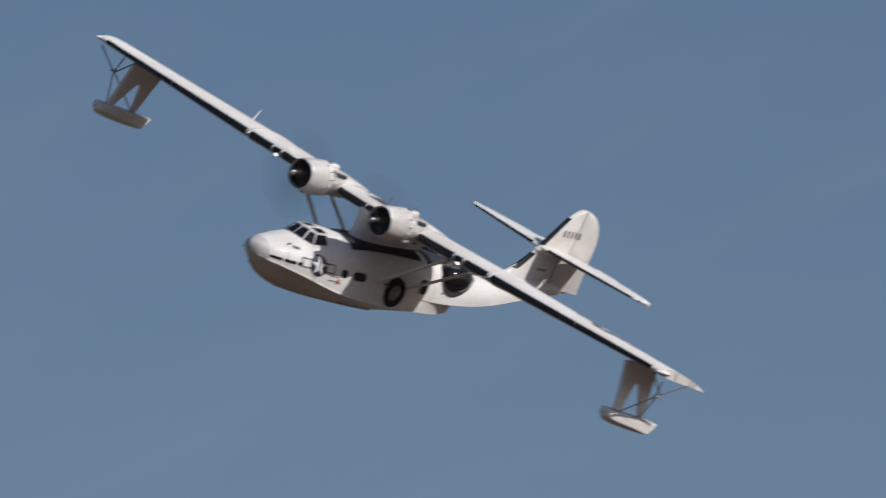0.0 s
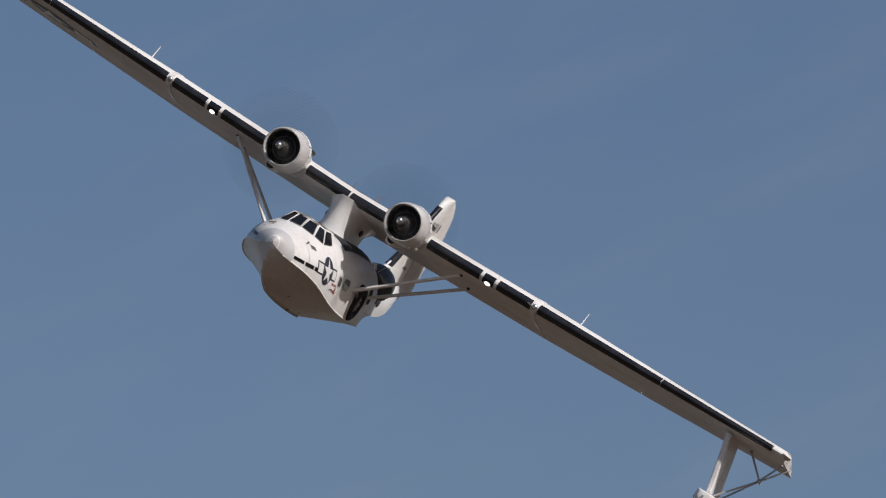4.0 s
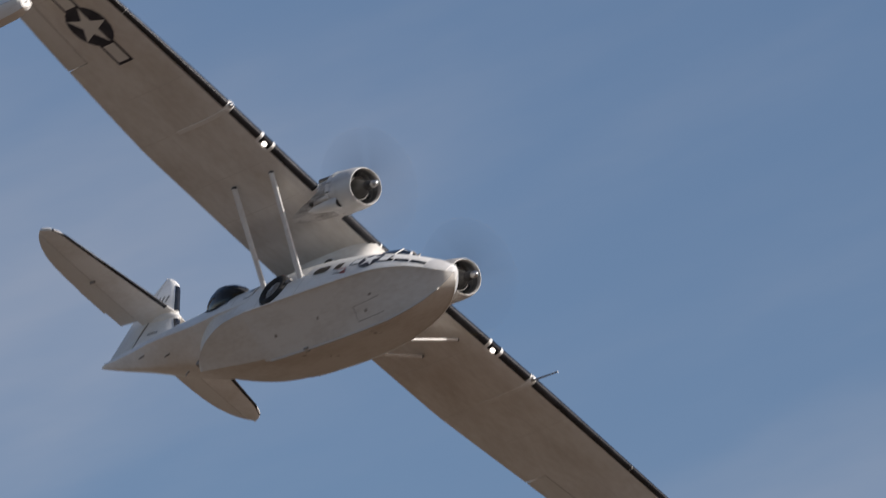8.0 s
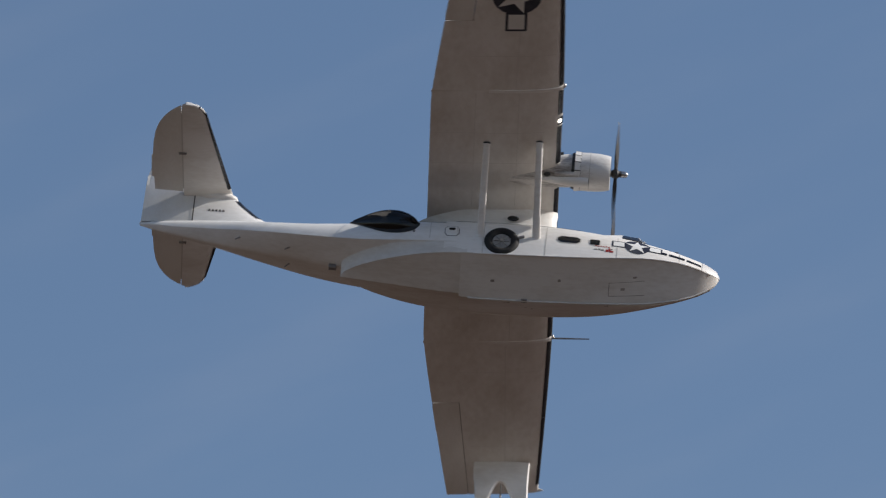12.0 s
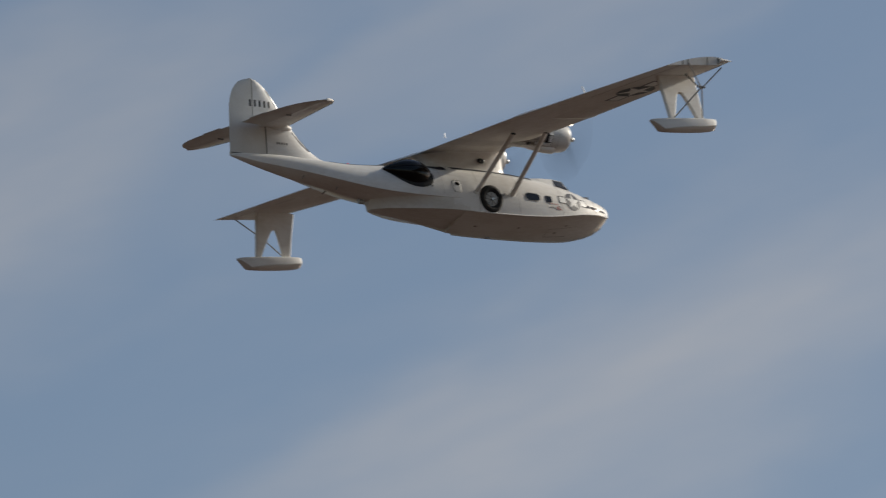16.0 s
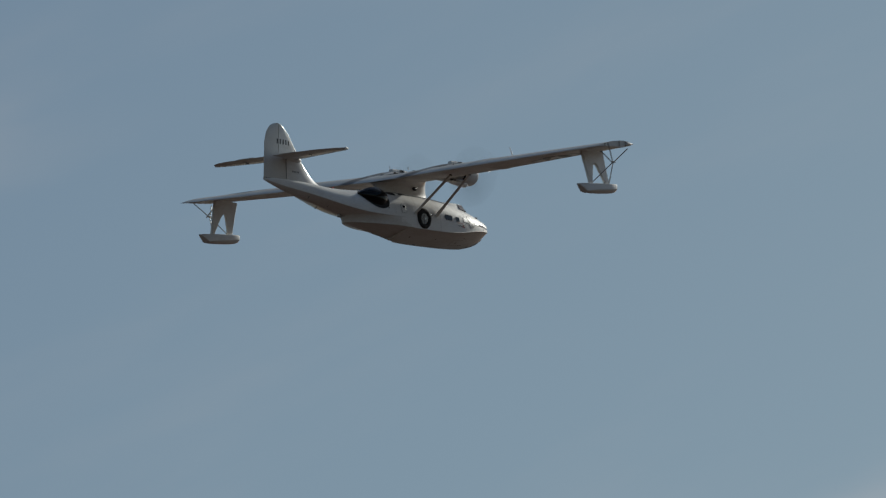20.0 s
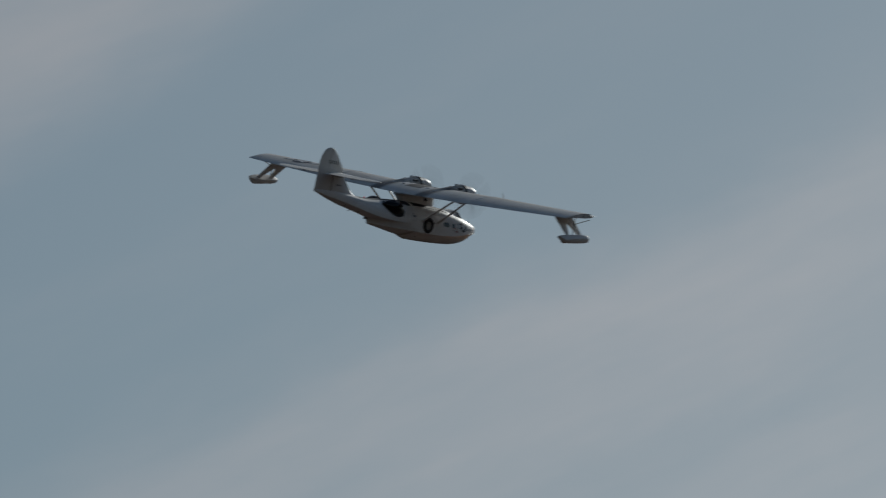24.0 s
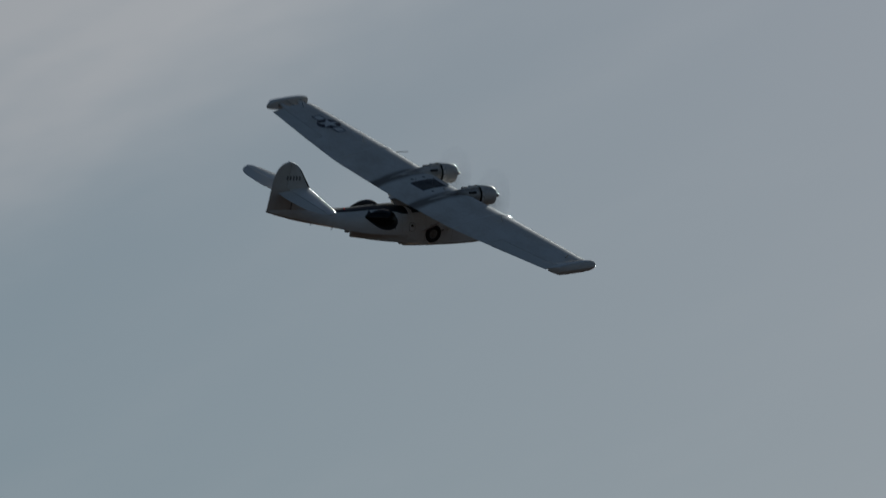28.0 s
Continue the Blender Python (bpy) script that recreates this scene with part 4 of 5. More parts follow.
def build_engine(side):
    y0 = side * ENGINE_Y
    axis = lambda x: (y0, ENGINE_Z if x > 2.3 else ENGINE_Z - 0.115 * (2.3 - x))
    n = Shape().turned([(2.56, 0.50), (2.50, 0.56), (2.2, 0.575), (1.6, 0.55), (1.0, 0.49), (0.4, 0.40), (-0.3, 0.28), (-0.9, 0.15), (-1.3, 0.03)], 32, axis, 0.96)
    nac = n.make("nacelle", SOOTY, boat, "white engine nacelle faired into the wing")
    c = Shape().turned([(3.40, 0.515), (3.56, 0.52), (3.63, 0.53), (3.66, 0.55), (3.655, 0.567), (3.60, 0.588), (3.48, 0.613), (3.25, 0.640), (2.95, 0.65), (2.66, 0.645), (2.66, 0.60), (3.2, 0.585)], 40, axis)
    c.f = [f for f in c.f if len(f) == 4]
    cowl = c.make("cowling", COWL_WHITE, nac, "round white engine cowling with a rounded lip")
    # cowl flaps
    for k in range(14):
        t = math.tau * (k + 0.5) / 14
        f = Shape().box(-0.20, 0.0, -0.132, 0.132, -0.012, 0.006, 0.004).moved(Matrix.Translation((0, y0, ENGINE_Z)) @ Matrix.Rotation(t, 4, "X") @ Matrix.Translation((2.66, 0, 0.645)) @ Matrix.Rotation(radians(5), 4, "Y"))
        f.make("cowl_flap", WHITE, nac, "", 0)
    for x in (2.97, 2.655):
        r = Shape().turned([(x - 0.012, 0.652), (x + 0.012, 0.654)], 40, axis)
        r.f = [q for q in r.f if len(q) == 4]
        r.make("cowl_joint", SEAM if x < 2.7 else FAINT, nac)
    b = Shape().turned([(2.8, 0.59), (2.86, 0.55), (2.9, 0.30)], 32, axis)
    b.make("firewall", IRON_OR_SHADE, nac, "dark engine bay")
    g = Shape().turned([(2.9, 0.32), (3.22, 0.31), (3.34, 0.285), (3.46, 0.235), (3.56, 0.175), (3.64, 0.13), (3.7, 0.10)], 28, axis)
    g.make("gear_case", CASE, nac, "dark grey engine gear case")
    ring = Shape().turned([(3.24, 0.345), (3.27, 0.365), (3.30, 0.36), (3.30, 0.33), (3.24, 0.325)], 36, axis)
    ring.f = [q for q in ring.f if len(q) == 4]
    ring.make("ignition_ring", CASE, nac, "dull metal ignition ring round the gear case")
    band = Shape().turned([(3.30, 0.513), (3.44, 0.508), (3.54, 0.512)], 36, axis)
    band.f = [q for q in band.f if len(q) == 4]
    band.make("cowl_liner", STEEL, nac, "dull metal liner inside the cowling lip")
    # solid dark band that paints the shade in the gap behind the flaps
    gap = Shape().turned([(2.36, 0.60), (2.42, 0.615), (2.64, 0.61)], 36, axis)
    gap.f = [q for q in gap.f if len(q) == 4]
    gap.make("flap_gap", IRON_OR_SHADE, nac, "dark band painted for the shade behind the cowl flaps")
    for k in range(14):
        t = math.tau * k / 14
        x = 3.12 if k % 2 else 2.98
        cy = Shape()
        for i in range(5):
            r0 = 0.26 + 0.055 * i
            cy.tube((x, 0, r0), (x, 0, r0 + 0.035), 0.085 if i < 4 else 0.07, None, 10)
        cy.moved(Matrix.Translation((0, y0, ENGINE_Z)) @ Matrix.Rotation(t, 4, "X"))
        cy.make("cylinder", IRON_OR_SHADE, nac, "", 0)
    # oil cooler scoop below, air intake and exhausts above
    yb = y0 - 0.16
    o = Shape().turned([(2.95, 0.16), (2.90, 0.185), (2.4, 0.19), (1.7, 0.12), (1.3, 0.03)], 18, lambda x: (yb, ENGINE_Z - 0.60))
    sc = o.make("oil_cooler", WHITE, boat, "white oil cooler scoop under the nacelle")
    # dark disc closes the scoop and paints the shade in its mouth
    m = Shape().turned([(2.955, 0.14), (2.965, 0.13)], 18, lambda x: (yb, ENGINE_Z - 0.60))
    m.make("scoop_mouth", IRON_OR_SHADE, sc, "dark disc painted for the shade in the scoop mouth")
    # dark ball paints the shaded hole of the exhaust port
    hole = Shape().ball((1.55, y0 + side * 0.30, ENGINE_Z - 0.44), 0.15, 0.09, 0.12, 14, 8)
    hole.make("exhaust_port", IRON_OR_SHADE, nac, "sooty exhaust port under the nacelle, dark for the shade inside")
    pipe = Shape().tube((2.60, y0 + side * 0.36, ENGINE_Z - 0.47), (1.80, y0 + side * 0.34, ENGINE_Z - 0.48), 0.10, 0.09, 14)
    pipe.make("exhaust_shroud", SOOTY, nac, "white tubular shroud along the nacelle")
    i = Shape().box(1.75, 2.62, y0 - 0.14, y0 + 0.14, ENGINE_Z + 0.34, ENGINE_Z + 0.635, 0.06)
    it = i.make("air_intake", WHITE, boat, "air intake on top of the nacelle")
    # dark plate paints the shade in the intake's mouth
    Shape().box(2.10, 2.35, y0 - 0.09, y0 + 0.09, ENGINE_Z + 0.62, ENGINE_Z + 0.645, 0.01).make("intake_mouth", IRON_OR_SHADE, it)
    for s2 in (1, -1):
        e = Shape().tube((2.05, y0 + s2 * 0.42, ENGINE_Z + 0.33), (1.55, y0 + s2 * 0.44, ENGINE_Z + 0.30), 0.09, 0.08, 12)
        e.make("exhaust_pipe", IRON_OR_SHADE, nac, "sooty exhaust pipe")
    # propeller
    hub = Shape().turned([(-0.14, 0.10), (-0.10, 0.15), (0.06, 0.155), (0.10, 0.12), (0.13, 0.105), (0.30, 0.10), (0.36, 0.08), (0.385, 0.03)], 20)
    prop = hub.make("propeller", IRON_OR_SHADE, boat, "three-bladed propeller with a bright hub dome, spinning")
    dome = Shape().turned([(0.20, 0.108), (0.30, 0.108), (0.37, 0.09), (0.41, 0.05), (0.42, 0.01)], 20)
    dome.make("hub_dome", ALLOY, prop, "bright metal hub dome")
    blades = []
    for k in range(3):
        sp, rings = Shape(), []
        for r, chord, tw, th in ((0.13, 0.11, 60, 0.10), (0.3, 0.13, 52, 0.085), (0.55, 0.21, 42, 0.055), (0.9, 0.26, 33, 0.04), (1.3, 0.25, 26, 0.028), (1.6, 0.20, 22, 0.02), (1.74, 0.12, 20, 0.014), (1.78, 0.03, 20, 0.006)):
            a = radians(tw)
            ring = []
            for q in range(12):
                t = math.tau * q / 12
                cx, cz = chord / 2 * math.cos(t), th / 2 * math.sin(t)
                ring.append((cx * math.sin(a) + cz * math.cos(a), cx * math.cos(a) - cz * math.sin(a), r))
            rings.append(ring)
        sp.loft(rings)
        sp.moved(Matrix.Rotation(math.tau * k / 3, 4, "X"))
        blade = sp.make("blade", BLADE, prop, "black propeller blade with a yellow tip")
        blade.data.materials.append(TIP)
        for p in blade.data.polygons:
            p.material_index = 1 if p.center.length > 1.70 else 0
        blades.append(blade)
    PROPS.append((prop, blades, y0, 20.0 * side))


for side in (1, -1):
    build_engine(side)

# ---- main wheels, half sunk in the hull's sides ----
def build_wheels():
    for side in (1, -1):
        c = (0.22, side * 1.455, 0.135)
        w = Shape()
        rings = []
        for k in range(48):
            t = math.tau * k / 48
            ring = []
            for q in range(14):
                p = math.tau * q / 14
                r = 0.44 + 0.165 * math.cos(p)
                ring.append((c[0] + r * math.cos(t), c[1] + 0.19 * math.sin(p), c[2] + r * math.sin(t)))
            rings.append(ring)
        w.loft(rings + rings[:1], True, False)
        tyre = w.make("main_wheel", RUBBER, boat, "black main wheel tyre folded against the hull")
        rim = Shape().tube((c[0], c[1] - 0.08 * side, c[2]), (c[0], c[1] + 0.10 * side, c[2]), 0.315, 0.30, 30)
        rim.make("rim", WHEEL, tyre, "grey spoked wheel rim")
        for k in range(8):
            t = math.tau * k / 8
            sp = Shape().box(-0.022, 0.022, -0.025, 0.025, 0.08, 0.26, 0.006).moved(Matrix.Translation((c[0], c[1] + 0.115 * side, c[2])) @ Matrix.Rotation(t, 4, "Y"))
            sp.make("spoke", WHEEL, tyre, "", 0)
        h = Shape().tube((c[0], c[1], c[2]), (c[0], c[1] + 0.17 * side, c[2]), 0.085, 0.06, 16)
        h.make("hub_cap", ALLOY, tyre)
        d = Shape().tube((0.95, side * (hull_y(0.95, 0.3) + 0.02), 0.42), (0.5, side * (hull_y(0.5, 0.3) + 0.03), 0.22), 0.05, 0.05, 10)
        d.make("retraction_strut", STEEL, boat)


build_wheels()

# ---- tail ----
FIN = [(-6.9, 1.16), (-7.5, 1.30), (-8.07, 1.62), (-8.6, 2.10), (-9.02, 2.58), (-9.52, 3.20), (-9.92, 3.70), (-10.22, 4.02), (-10.58, 4.24), (-11.0, 4.32), (-11.45, 4.20), (-11.8, 3.90), (-12.02, 3.45), (-12.1, 3.0)]
HINGE = -10.90
RUDDER_X, RUDDER = -10.80, []


def fin_front(z):
    return float(np.interp(z, [p[1] for p in FIN[:10]], [p[0] for p in FIN[:10]]))


def fin_back(z):
    return float(np.interp(z, [0.98, 3.0, 3.45, 3.9, 4.2, 4.32], [-12.04, -12.0, -11.93, -11.74, -11.42, -11.0]))


def fin_skin(x, z):
    f, b = fin_front(z), fin_back(z)
    c = min(max((x - f) / (b - f), 0), 1)
    return (0.14 + 0.10 * max(0, (2.4 - z) / 1.4)) * (2.6 * math.sqrt(c) * (1 - c) + 0.06)


def build_tail():
    zs = [1.16, 1.3, 1.5, 1.75, 2.0, 2.3, 2.6, 2.9, 3.2, 3.5, 3.8, 4.0, 4.15, 4.25, 4.30]
    rings_f, rings_r = [], []
    for z in zs:
        f, b = fin_front(z), fin_back(z)
        h = HINGE + (0.60 if z < 2.35 else 0.0)
        h = min(h, f - 0.02)
        for rings, x0, x1 in ((rings_f, f, max(h, b)), (rings_r, max(h - 0.02, b), b)):
            xs = [x0 + (x1 - x0) * (1 - math.cos(math.pi * k / 10)) / 2 for k in range(11)]
            rings.append([(x, fin_skin(x, z), z) for x in xs] + [(x, -fin_skin(x, z), z) for x in reversed(xs)])
    fin = Shape().loft(rings_f).make("fin", WHITE, boat, "tall white tail fin sweeping up from the hull", 50)
    low = []
    for z in (1.02, 1.10):
        xs = [-10.32 + (-12.07 + 10.32) * k / 10 for k in range(11)]
        low.append([(x, fin_skin(x, 1.16), z) for x in xs] + [(x, -fin_skin(x, 1.16), z) for x in reversed(xs)])
    rud = Shape().loft(low + rings_r).make("rudder", FABRIC, boat, "white fabric covered rudder", 50)
    for side in (1, -1):
        g = Shape()
        g.loft([[(HINGE + (0.60 if z < 2.35 else 0) + dx, side * (fin_skin(HINGE + 0.6, z) + 0.012), z) for dx in (0.016, -0.022)] for z in np.linspace(1.2, 2.34, 6)], False)
        u = Shape().loft([[(HINGE + dx, side * (fin_skin(HINGE, z) + 0.012), z) for dx in (0.010, -0.012)] for z in np.linspace(2.75, 4.22, 8)], False)
        u.make("rudder_joint", GRIME, fin, "thin grimy joint at the rudder's upper hinge")
        g.loft([[(x, side * (fin_skin(x, 1.2) + 0.012), z) for z in (1.11, 1.14)] for x in np.linspace(-10.35, -12.0, 5)], False)
        g.make("rudder_gap", SEAM, fin)
        # serial as plain bars, and a small registration line
        for k in range(5):
            x = -10.02 - 0.235 * k
            s = Shape()
            s.loft([[(x - dx, side * (fin_skin(x - dx, z) + 0.008), z) for z in np.linspace(3.14, 3.41, 4)] for dx in (0.0, 0.04, 0.10)], False)
            s.make("serial_bar", INK, fin if x > HINGE else rud, "dark serial bar")
        for k in range(5):
            x = -9.25 - 0.12 * k
            s = Shape()
            s.loft([[(x - dx, side * (fin_skin(x - dx, z) + 0.008), z) for z in np.linspace(1.66, 1.75, 3)] for dx in (0.0, 0.07)], False)
            s.make("registration_bar", INK, fin)
    RUDDER.append(rud)
    tabp = Shape().box(-11.985, -11.80, -0.02, 0.02, 2.75, 3.2, 0.006)
    tabp.make("rudder_tab", FABRIC, rud)
    # the rudder turns about its hinge line
    for o in (rud, *rud.children):
        o.data.transform(Matrix.Translation((-RUDDER_X, 0, 0)))
    # boot on the fin's leading edge, above and below the stabiliser
    for z0, z1 in ((1.55, 2.28), (2.66, 3.9)):
        s, rings = Shape(), []
        for z in np.linspace(z0, z1, 8):
            f, b = fin_front(z), fin_back(z)
            ring = []
            for c, t in [(0.055 * (1 - k / 5) ** 2, 1) for k in range(6)] + [(0.055 * (k / 5) ** 2, -1) for k in range(1, 6)]:
                x = f + (b - f) * c
                ring.append((x + 0.014, t * (fin_skin(x, z) * (1 if c > 0 else 0) + 0.010), z))
            rings.append(ring)
        s.loft(rings, False)
        s.make("fin_boot", BOOT, fin, "black de-icing boot on the fin")
    # stabilisers and elevators
    front = lambda y: float(np.interp(y, [0, 0.35, 4.2, 4.42, 4.55, 4.65, 4.71, 4.735], [-9.02, -9.1, -9.94, -10.03, -10.14, -10.28, -10.45, -10.62]))
    back = lambda y: float(np.interp(y, [0, 0.7, 2.2, 2.9, 3.4, 3.8, 4.1, 4.35, 4.55, 4.68, 4.735], [-11.66, -11.68, -11.74, -11.71, -11.64, -11.51, -11.35, -11.16, -10.94, -10.75, -10.64]))
    level = lambda x: 2.55 - 0.078 * (-9.1 - x)
    thick = lambda y: 0.125 - 0.065 * y / 4.7

    def skin(x, y):
        f, b = front(y), back(y)
        c = min(max((x - f) / (b - f), 0), 1)
        return thick(y) * (2.6 * math.sqrt(c) * (1 - c) + 0.05)

    for side in (1, -1):
        fr, er = [], []
        for y in (0.0, 0.35, 0.9, 1.6, 2.2, 2.8, 3.3, 3.6, 3.8, 3.95, 4.1, 4.2, 4.3, 4.4, 4.5, 4.58, 4.64, 4.69, 4.72, 4.735):
            h = -10.68 - 0.02 * y
            f, b = front(y), back(y)
            h = min(max(h, b + 0.01), f - 0.01)
            for rings, x0, x1 in ((fr, f, h), (er, max(h - 0.025, b + 0.003), b)):
                if rings is er and y < 0.35:
                    continue
                xs = [x0 + (x1 - x0) * (1 - math.cos(math.pi * k / 9)) / 2 for k in range(10)]
                rings.append([(x, side * y, level(x) + skin(x, y)) for x in xs] + [(x, side * y, level(x) - skin(x, y)) for x in reversed(xs)])
        stab = Shape().loft(fr).make("stabiliser", WHITE, boat, "white horizontal stabiliser", 40)
        elev = Shape().loft(er).make("elevator", FABRIC, boat, "white rounded elevator", 40)
        for dz in (1, -1):
            g = Shape()
            g.loft([[(-10.68 - 0.02 * y + dx, side * y, level(-10.69) + dz * (skin(-10.7, y) + 0.006)) for dx in (0.012, -0.03)] for y in np.linspace(0.5, 4.3, 6)], False)
            g.make("elevator_gap", FAINT, stab)
        t = Shape().box(-11.78, -11.45, side * 1.0 if side > 0 else -2.1, 2.1 if side > 0 else -1.0, level(-11.6) - 0.012, level(-11.6) + 0.012)
        t.make("elevator_tab", FABRIC, elev)
        hg = Shape().box(-10.85, -10.6, side * 2.3 - 0.03, side * 2.3 + 0.03, level(-10.7) - 0.15, level(-10.7) - 0.05, 0.01)
        hg.make("hinge_bracket", STEEL, stab)
        bt, rings = Shape(), []
        for y in np.linspace(0.42, 4.58, 12):
            f, b = front(y), back(y)
            ring = []
            for c, s2 in [(0.042 * (1 - k / 5) ** 2, 1) for k in range(6)] + [(0.042 * (k / 5) ** 2, -1) for k in range(1, 6)]:
                x = f + (b - f) * c
                ring.append((x + 0.014, side * y, level(x) + s2 * (thick(y) * 2.6 * math.sqrt(c) + 0.008)))
            rings.append(ring)
        bt.loft(rings, False)
        bt.make("stabiliser_boot", BOOT, stab, "black de-icing boot on the stabiliser")
    fl = Shape().ball((-9.6, 0, 2.42), 0.75, 0.28, 0.2)
    fl.make("stabiliser_fairing", WHITE, fin)
    bc = Shape().ball((-6.0, 0, 1.25), 0.045, 0.045, 0.07)
    bc.make("beacon", BEACON, boat, "small lit red beacon on the tail boom")


build_tail()

# ---- tip floats, hinged at the wing ----
HINGE_Y, HINGE_Z, FLOAT_LEAN, HINGE_RISE = 13.36, 2.72, 13.0, 8.0
FLOATS, BRACES = [], []


def build_float(side):
    # pylon plate with a tapered slot between its two legs; origin at the hinge
    s = Shape()

    def section(x0, x1, z, th):
        e = 0.05
        return [(x0, -th * 0.5, z), (x0 + e, -th, z), (x1 - e, -th, z), (x1, -th * 0.6, z), (x1, th * 0.6, z), (x1 - e, th, z), (x0 + e, th, z), (x0, th * 0.5, z)]

    s.loft([section(-0.54, 1.42, 0.04, 0.085), section(-0.53, 1.41, -0.40, 0.085), section(-0.50, 1.41, -0.74, 0.085)])
    rear = [(-0.50, 0.42, -0.73), (-0.47, 0.33, -0.80), (-0.45, 0.25, -0.95), (-0.42, 0.13, -1.29), (-0.38, 0.0, -1.70), (-0.34, -0.10, -2.04)]
    fore = [(0.48, 1.41, -0.73), (0.57, 1.41, -0.80), (0.66, 1.42, -0.95), (0.81, 1.43, -1.25), (0.98, 1.45, -1.60), (1.12, 1.48, -1.93)]
    s.loft([section(x0, x1, z, 0.085) for x0, x1, z in rear])
    s.loft([section(x0, x1, z, 0.085) for x0, x1, z in fore])
    leg = s.make("float_pylon", WHITE, boat, "white slotted float pylon hinged at the wing tip", 28)
    # float: blunt round bow, flat deck, chine band, cut-up stern; level when the pylon is down
    f, rings = Shape(), []
    for x, w, zt_, zb, ch in ((2.00, 0.06, -1.98, -2.12, 0.5), (1.98, 0.17, -1.89, -2.21, 0.46), (1.90, 0.25, -1.86, -2.27, 0.42), (1.70, 0.305, -1.84, -2.32, 0.40), (1.2, 0.335, -1.83, -2.36, 0.37), (0.4, 0.345, -1.83, -2.38, 0.35),
                             (-0.25, 0.325, -1.83, -2.38, 0.28), (-0.72, 0.275, -1.83, -2.36, 0.16), (-0.82, 0.26, -1.83, -2.32, 0.10), (-1.1, 0.18, -1.83, -2.06, 0.06), (-1.32, 0.10, -1.84, -1.90, 0.04)):
        h = zt_ - zb
        half = [(0.0, 0.0), (0.45, ch * 0.30), (0.86, ch * 0.78), (0.97, ch), (1.0, ch + 0.03), (1.0, 0.86), (0.95, 0.96), (0.86, 1.0), (0.0, 1.0)]
        rings.append([(x, w * a, zb + h * c) for a, c in half] + [(x, -w * a, zb + h * c) for a, c in half[-2:0:-1]])
    f.loft(rings)
    tilt = Matrix.Translation((1.3, 0, -1.87)) @ Matrix.Rotation(radians(-side * FLOAT_LEAN), 4, "X") @ Matrix.Rotation(radians(-5.5), 4, "Y") @ Matrix.Translation((-1.3, 0, 1.85))
    fl = f.moved(tilt).make("float", WHITE, leg, "white wing tip float with a blunt bow", 24)
    band = Shape()
    for q in (1, -1):
        band.loft([[(x, q * (w + 0.004), z), (x, q * (w + 0.004), z + 0.022)] for x, w, z in ((1.70, 0.305, -2.128), (1.2, 0.335, -2.164), (0.4, 0.345, -2.188), (-0.25, 0.325, -2.226), (-0.72, 0.275, -2.275))], False)
    band.moved(tilt).make("chine_strip", FAINT, leg)
    # two small bright metal balls on the float's bow
    for x, z in ((1.96, -2.02), (1.90, -2.22)):
        Shape().ball((x, 0, z), 0.10, 0.035, 0.05, 10, 6).moved(tilt).make("mooring_eye", ALLOY, leg)
    for x in (-0.22, 1.30):
        e = Shape().ball((x, 0, -1.84), 0.24, 0.13, 0.06, 12, 8)
        e.moved(tilt).make("leg_fairing", STEEL, leg)
    h = Shape().tube((-0.5, 0, 0), (1.38, 0, 0), 0.05, 0.05, 10)
    h.make("hinge_rod", STEEL, leg)
    # the hinge line rises forward with the wing's chord; hanging down, the float still trims level
    down = pose(0, 0, 0, side * FLOAT_LEAN, 0, 0)
    for o in (leg, *leg.children):
        o.data.transform(pose(0, 0, 0, side * FLOAT_LEAN, -HINGE_RISE, 0).inverted() @ down)
    FLOATS.append((leg, side))
    # folding braces: a V from the wing tip to an elbow, a second V on to the legs, a drag link to the wing
    u = Shape().tube((0.90, 0, 0), (0.26, 0, -0.90), 0.028, 0.028, 8).tube((-0.80, 0, 0), (0.14, 0, -0.90), 0.028, 0.028, 8).tube((0.06, 0, -0.90), (0.36, 0, -0.90), 0.05, 0.05, 8)
    upper = u.make("upper_brace", ROD, boat, "grey folding float brace")
    l = Shape().tube((0.2, 0, 0), (0.88, 0, -1.40), 0.028, 0.028, 8).tube((0.2, 0, 0), (-0.58, 0, -1.48), 0.028, 0.028, 8)
    lower = l.make("lower_brace", ROD, boat, "grey folding float brace")
    d = Shape().tube((0, 0, 0), (0, 0, -1.02), 0.032, 0.032, 8).ball((0, 0, 0), 0.1, 0.06, 0.06, 10, 6)
    link = d.make("drag_link", ROD, boat, "grey rod from the wing to the brace elbow")
    BRACES.append((upper, lower, link, side))


for side in (1, -1):
    build_float(side)

# ---- insignia: disc, star, bars ----
def star_points(r, k=5, inner=0.382):
    return [(r * (1 if i % 2 == 0 else inner) * math.sin(math.pi * i / k), r * (1 if i % 2 == 0 else inner) * math.cos(math.pi * i / k)) for i in range(2 * k)]


def fan(points, place, rings=6):
    """A filled figure round its centre, laid on a surface by place(u, v)."""
    s = Shape()
    pts = []
    for i, p in enumerate(points):
        q = points[(i + 1) % len(points)]
        for k in range(3):
            pts.append((p[0] + (q[0] - p[0]) * k / 3, p[1] + (q[1] - p[1]) * k / 3))
    s.loft([[place(u * k / rings, v * k / rings) for u, v in pts] for k in range(rings, 0, -1)], True, False)
    base = len(s.v) - len(pts)
    s.v.append(place(0, 0))
    s.f += [(base + i, base + (i + 1) % len(pts), len(s.v) - 1) for i in range(len(pts))]
    return s


def oblong(u0, u1, v0, v1, place, n=6):
    return Shape().loft([[place(u, v) for v in np.linspace(v0, v1, 4)] for u in np.linspace(u0, u1, n)], False)


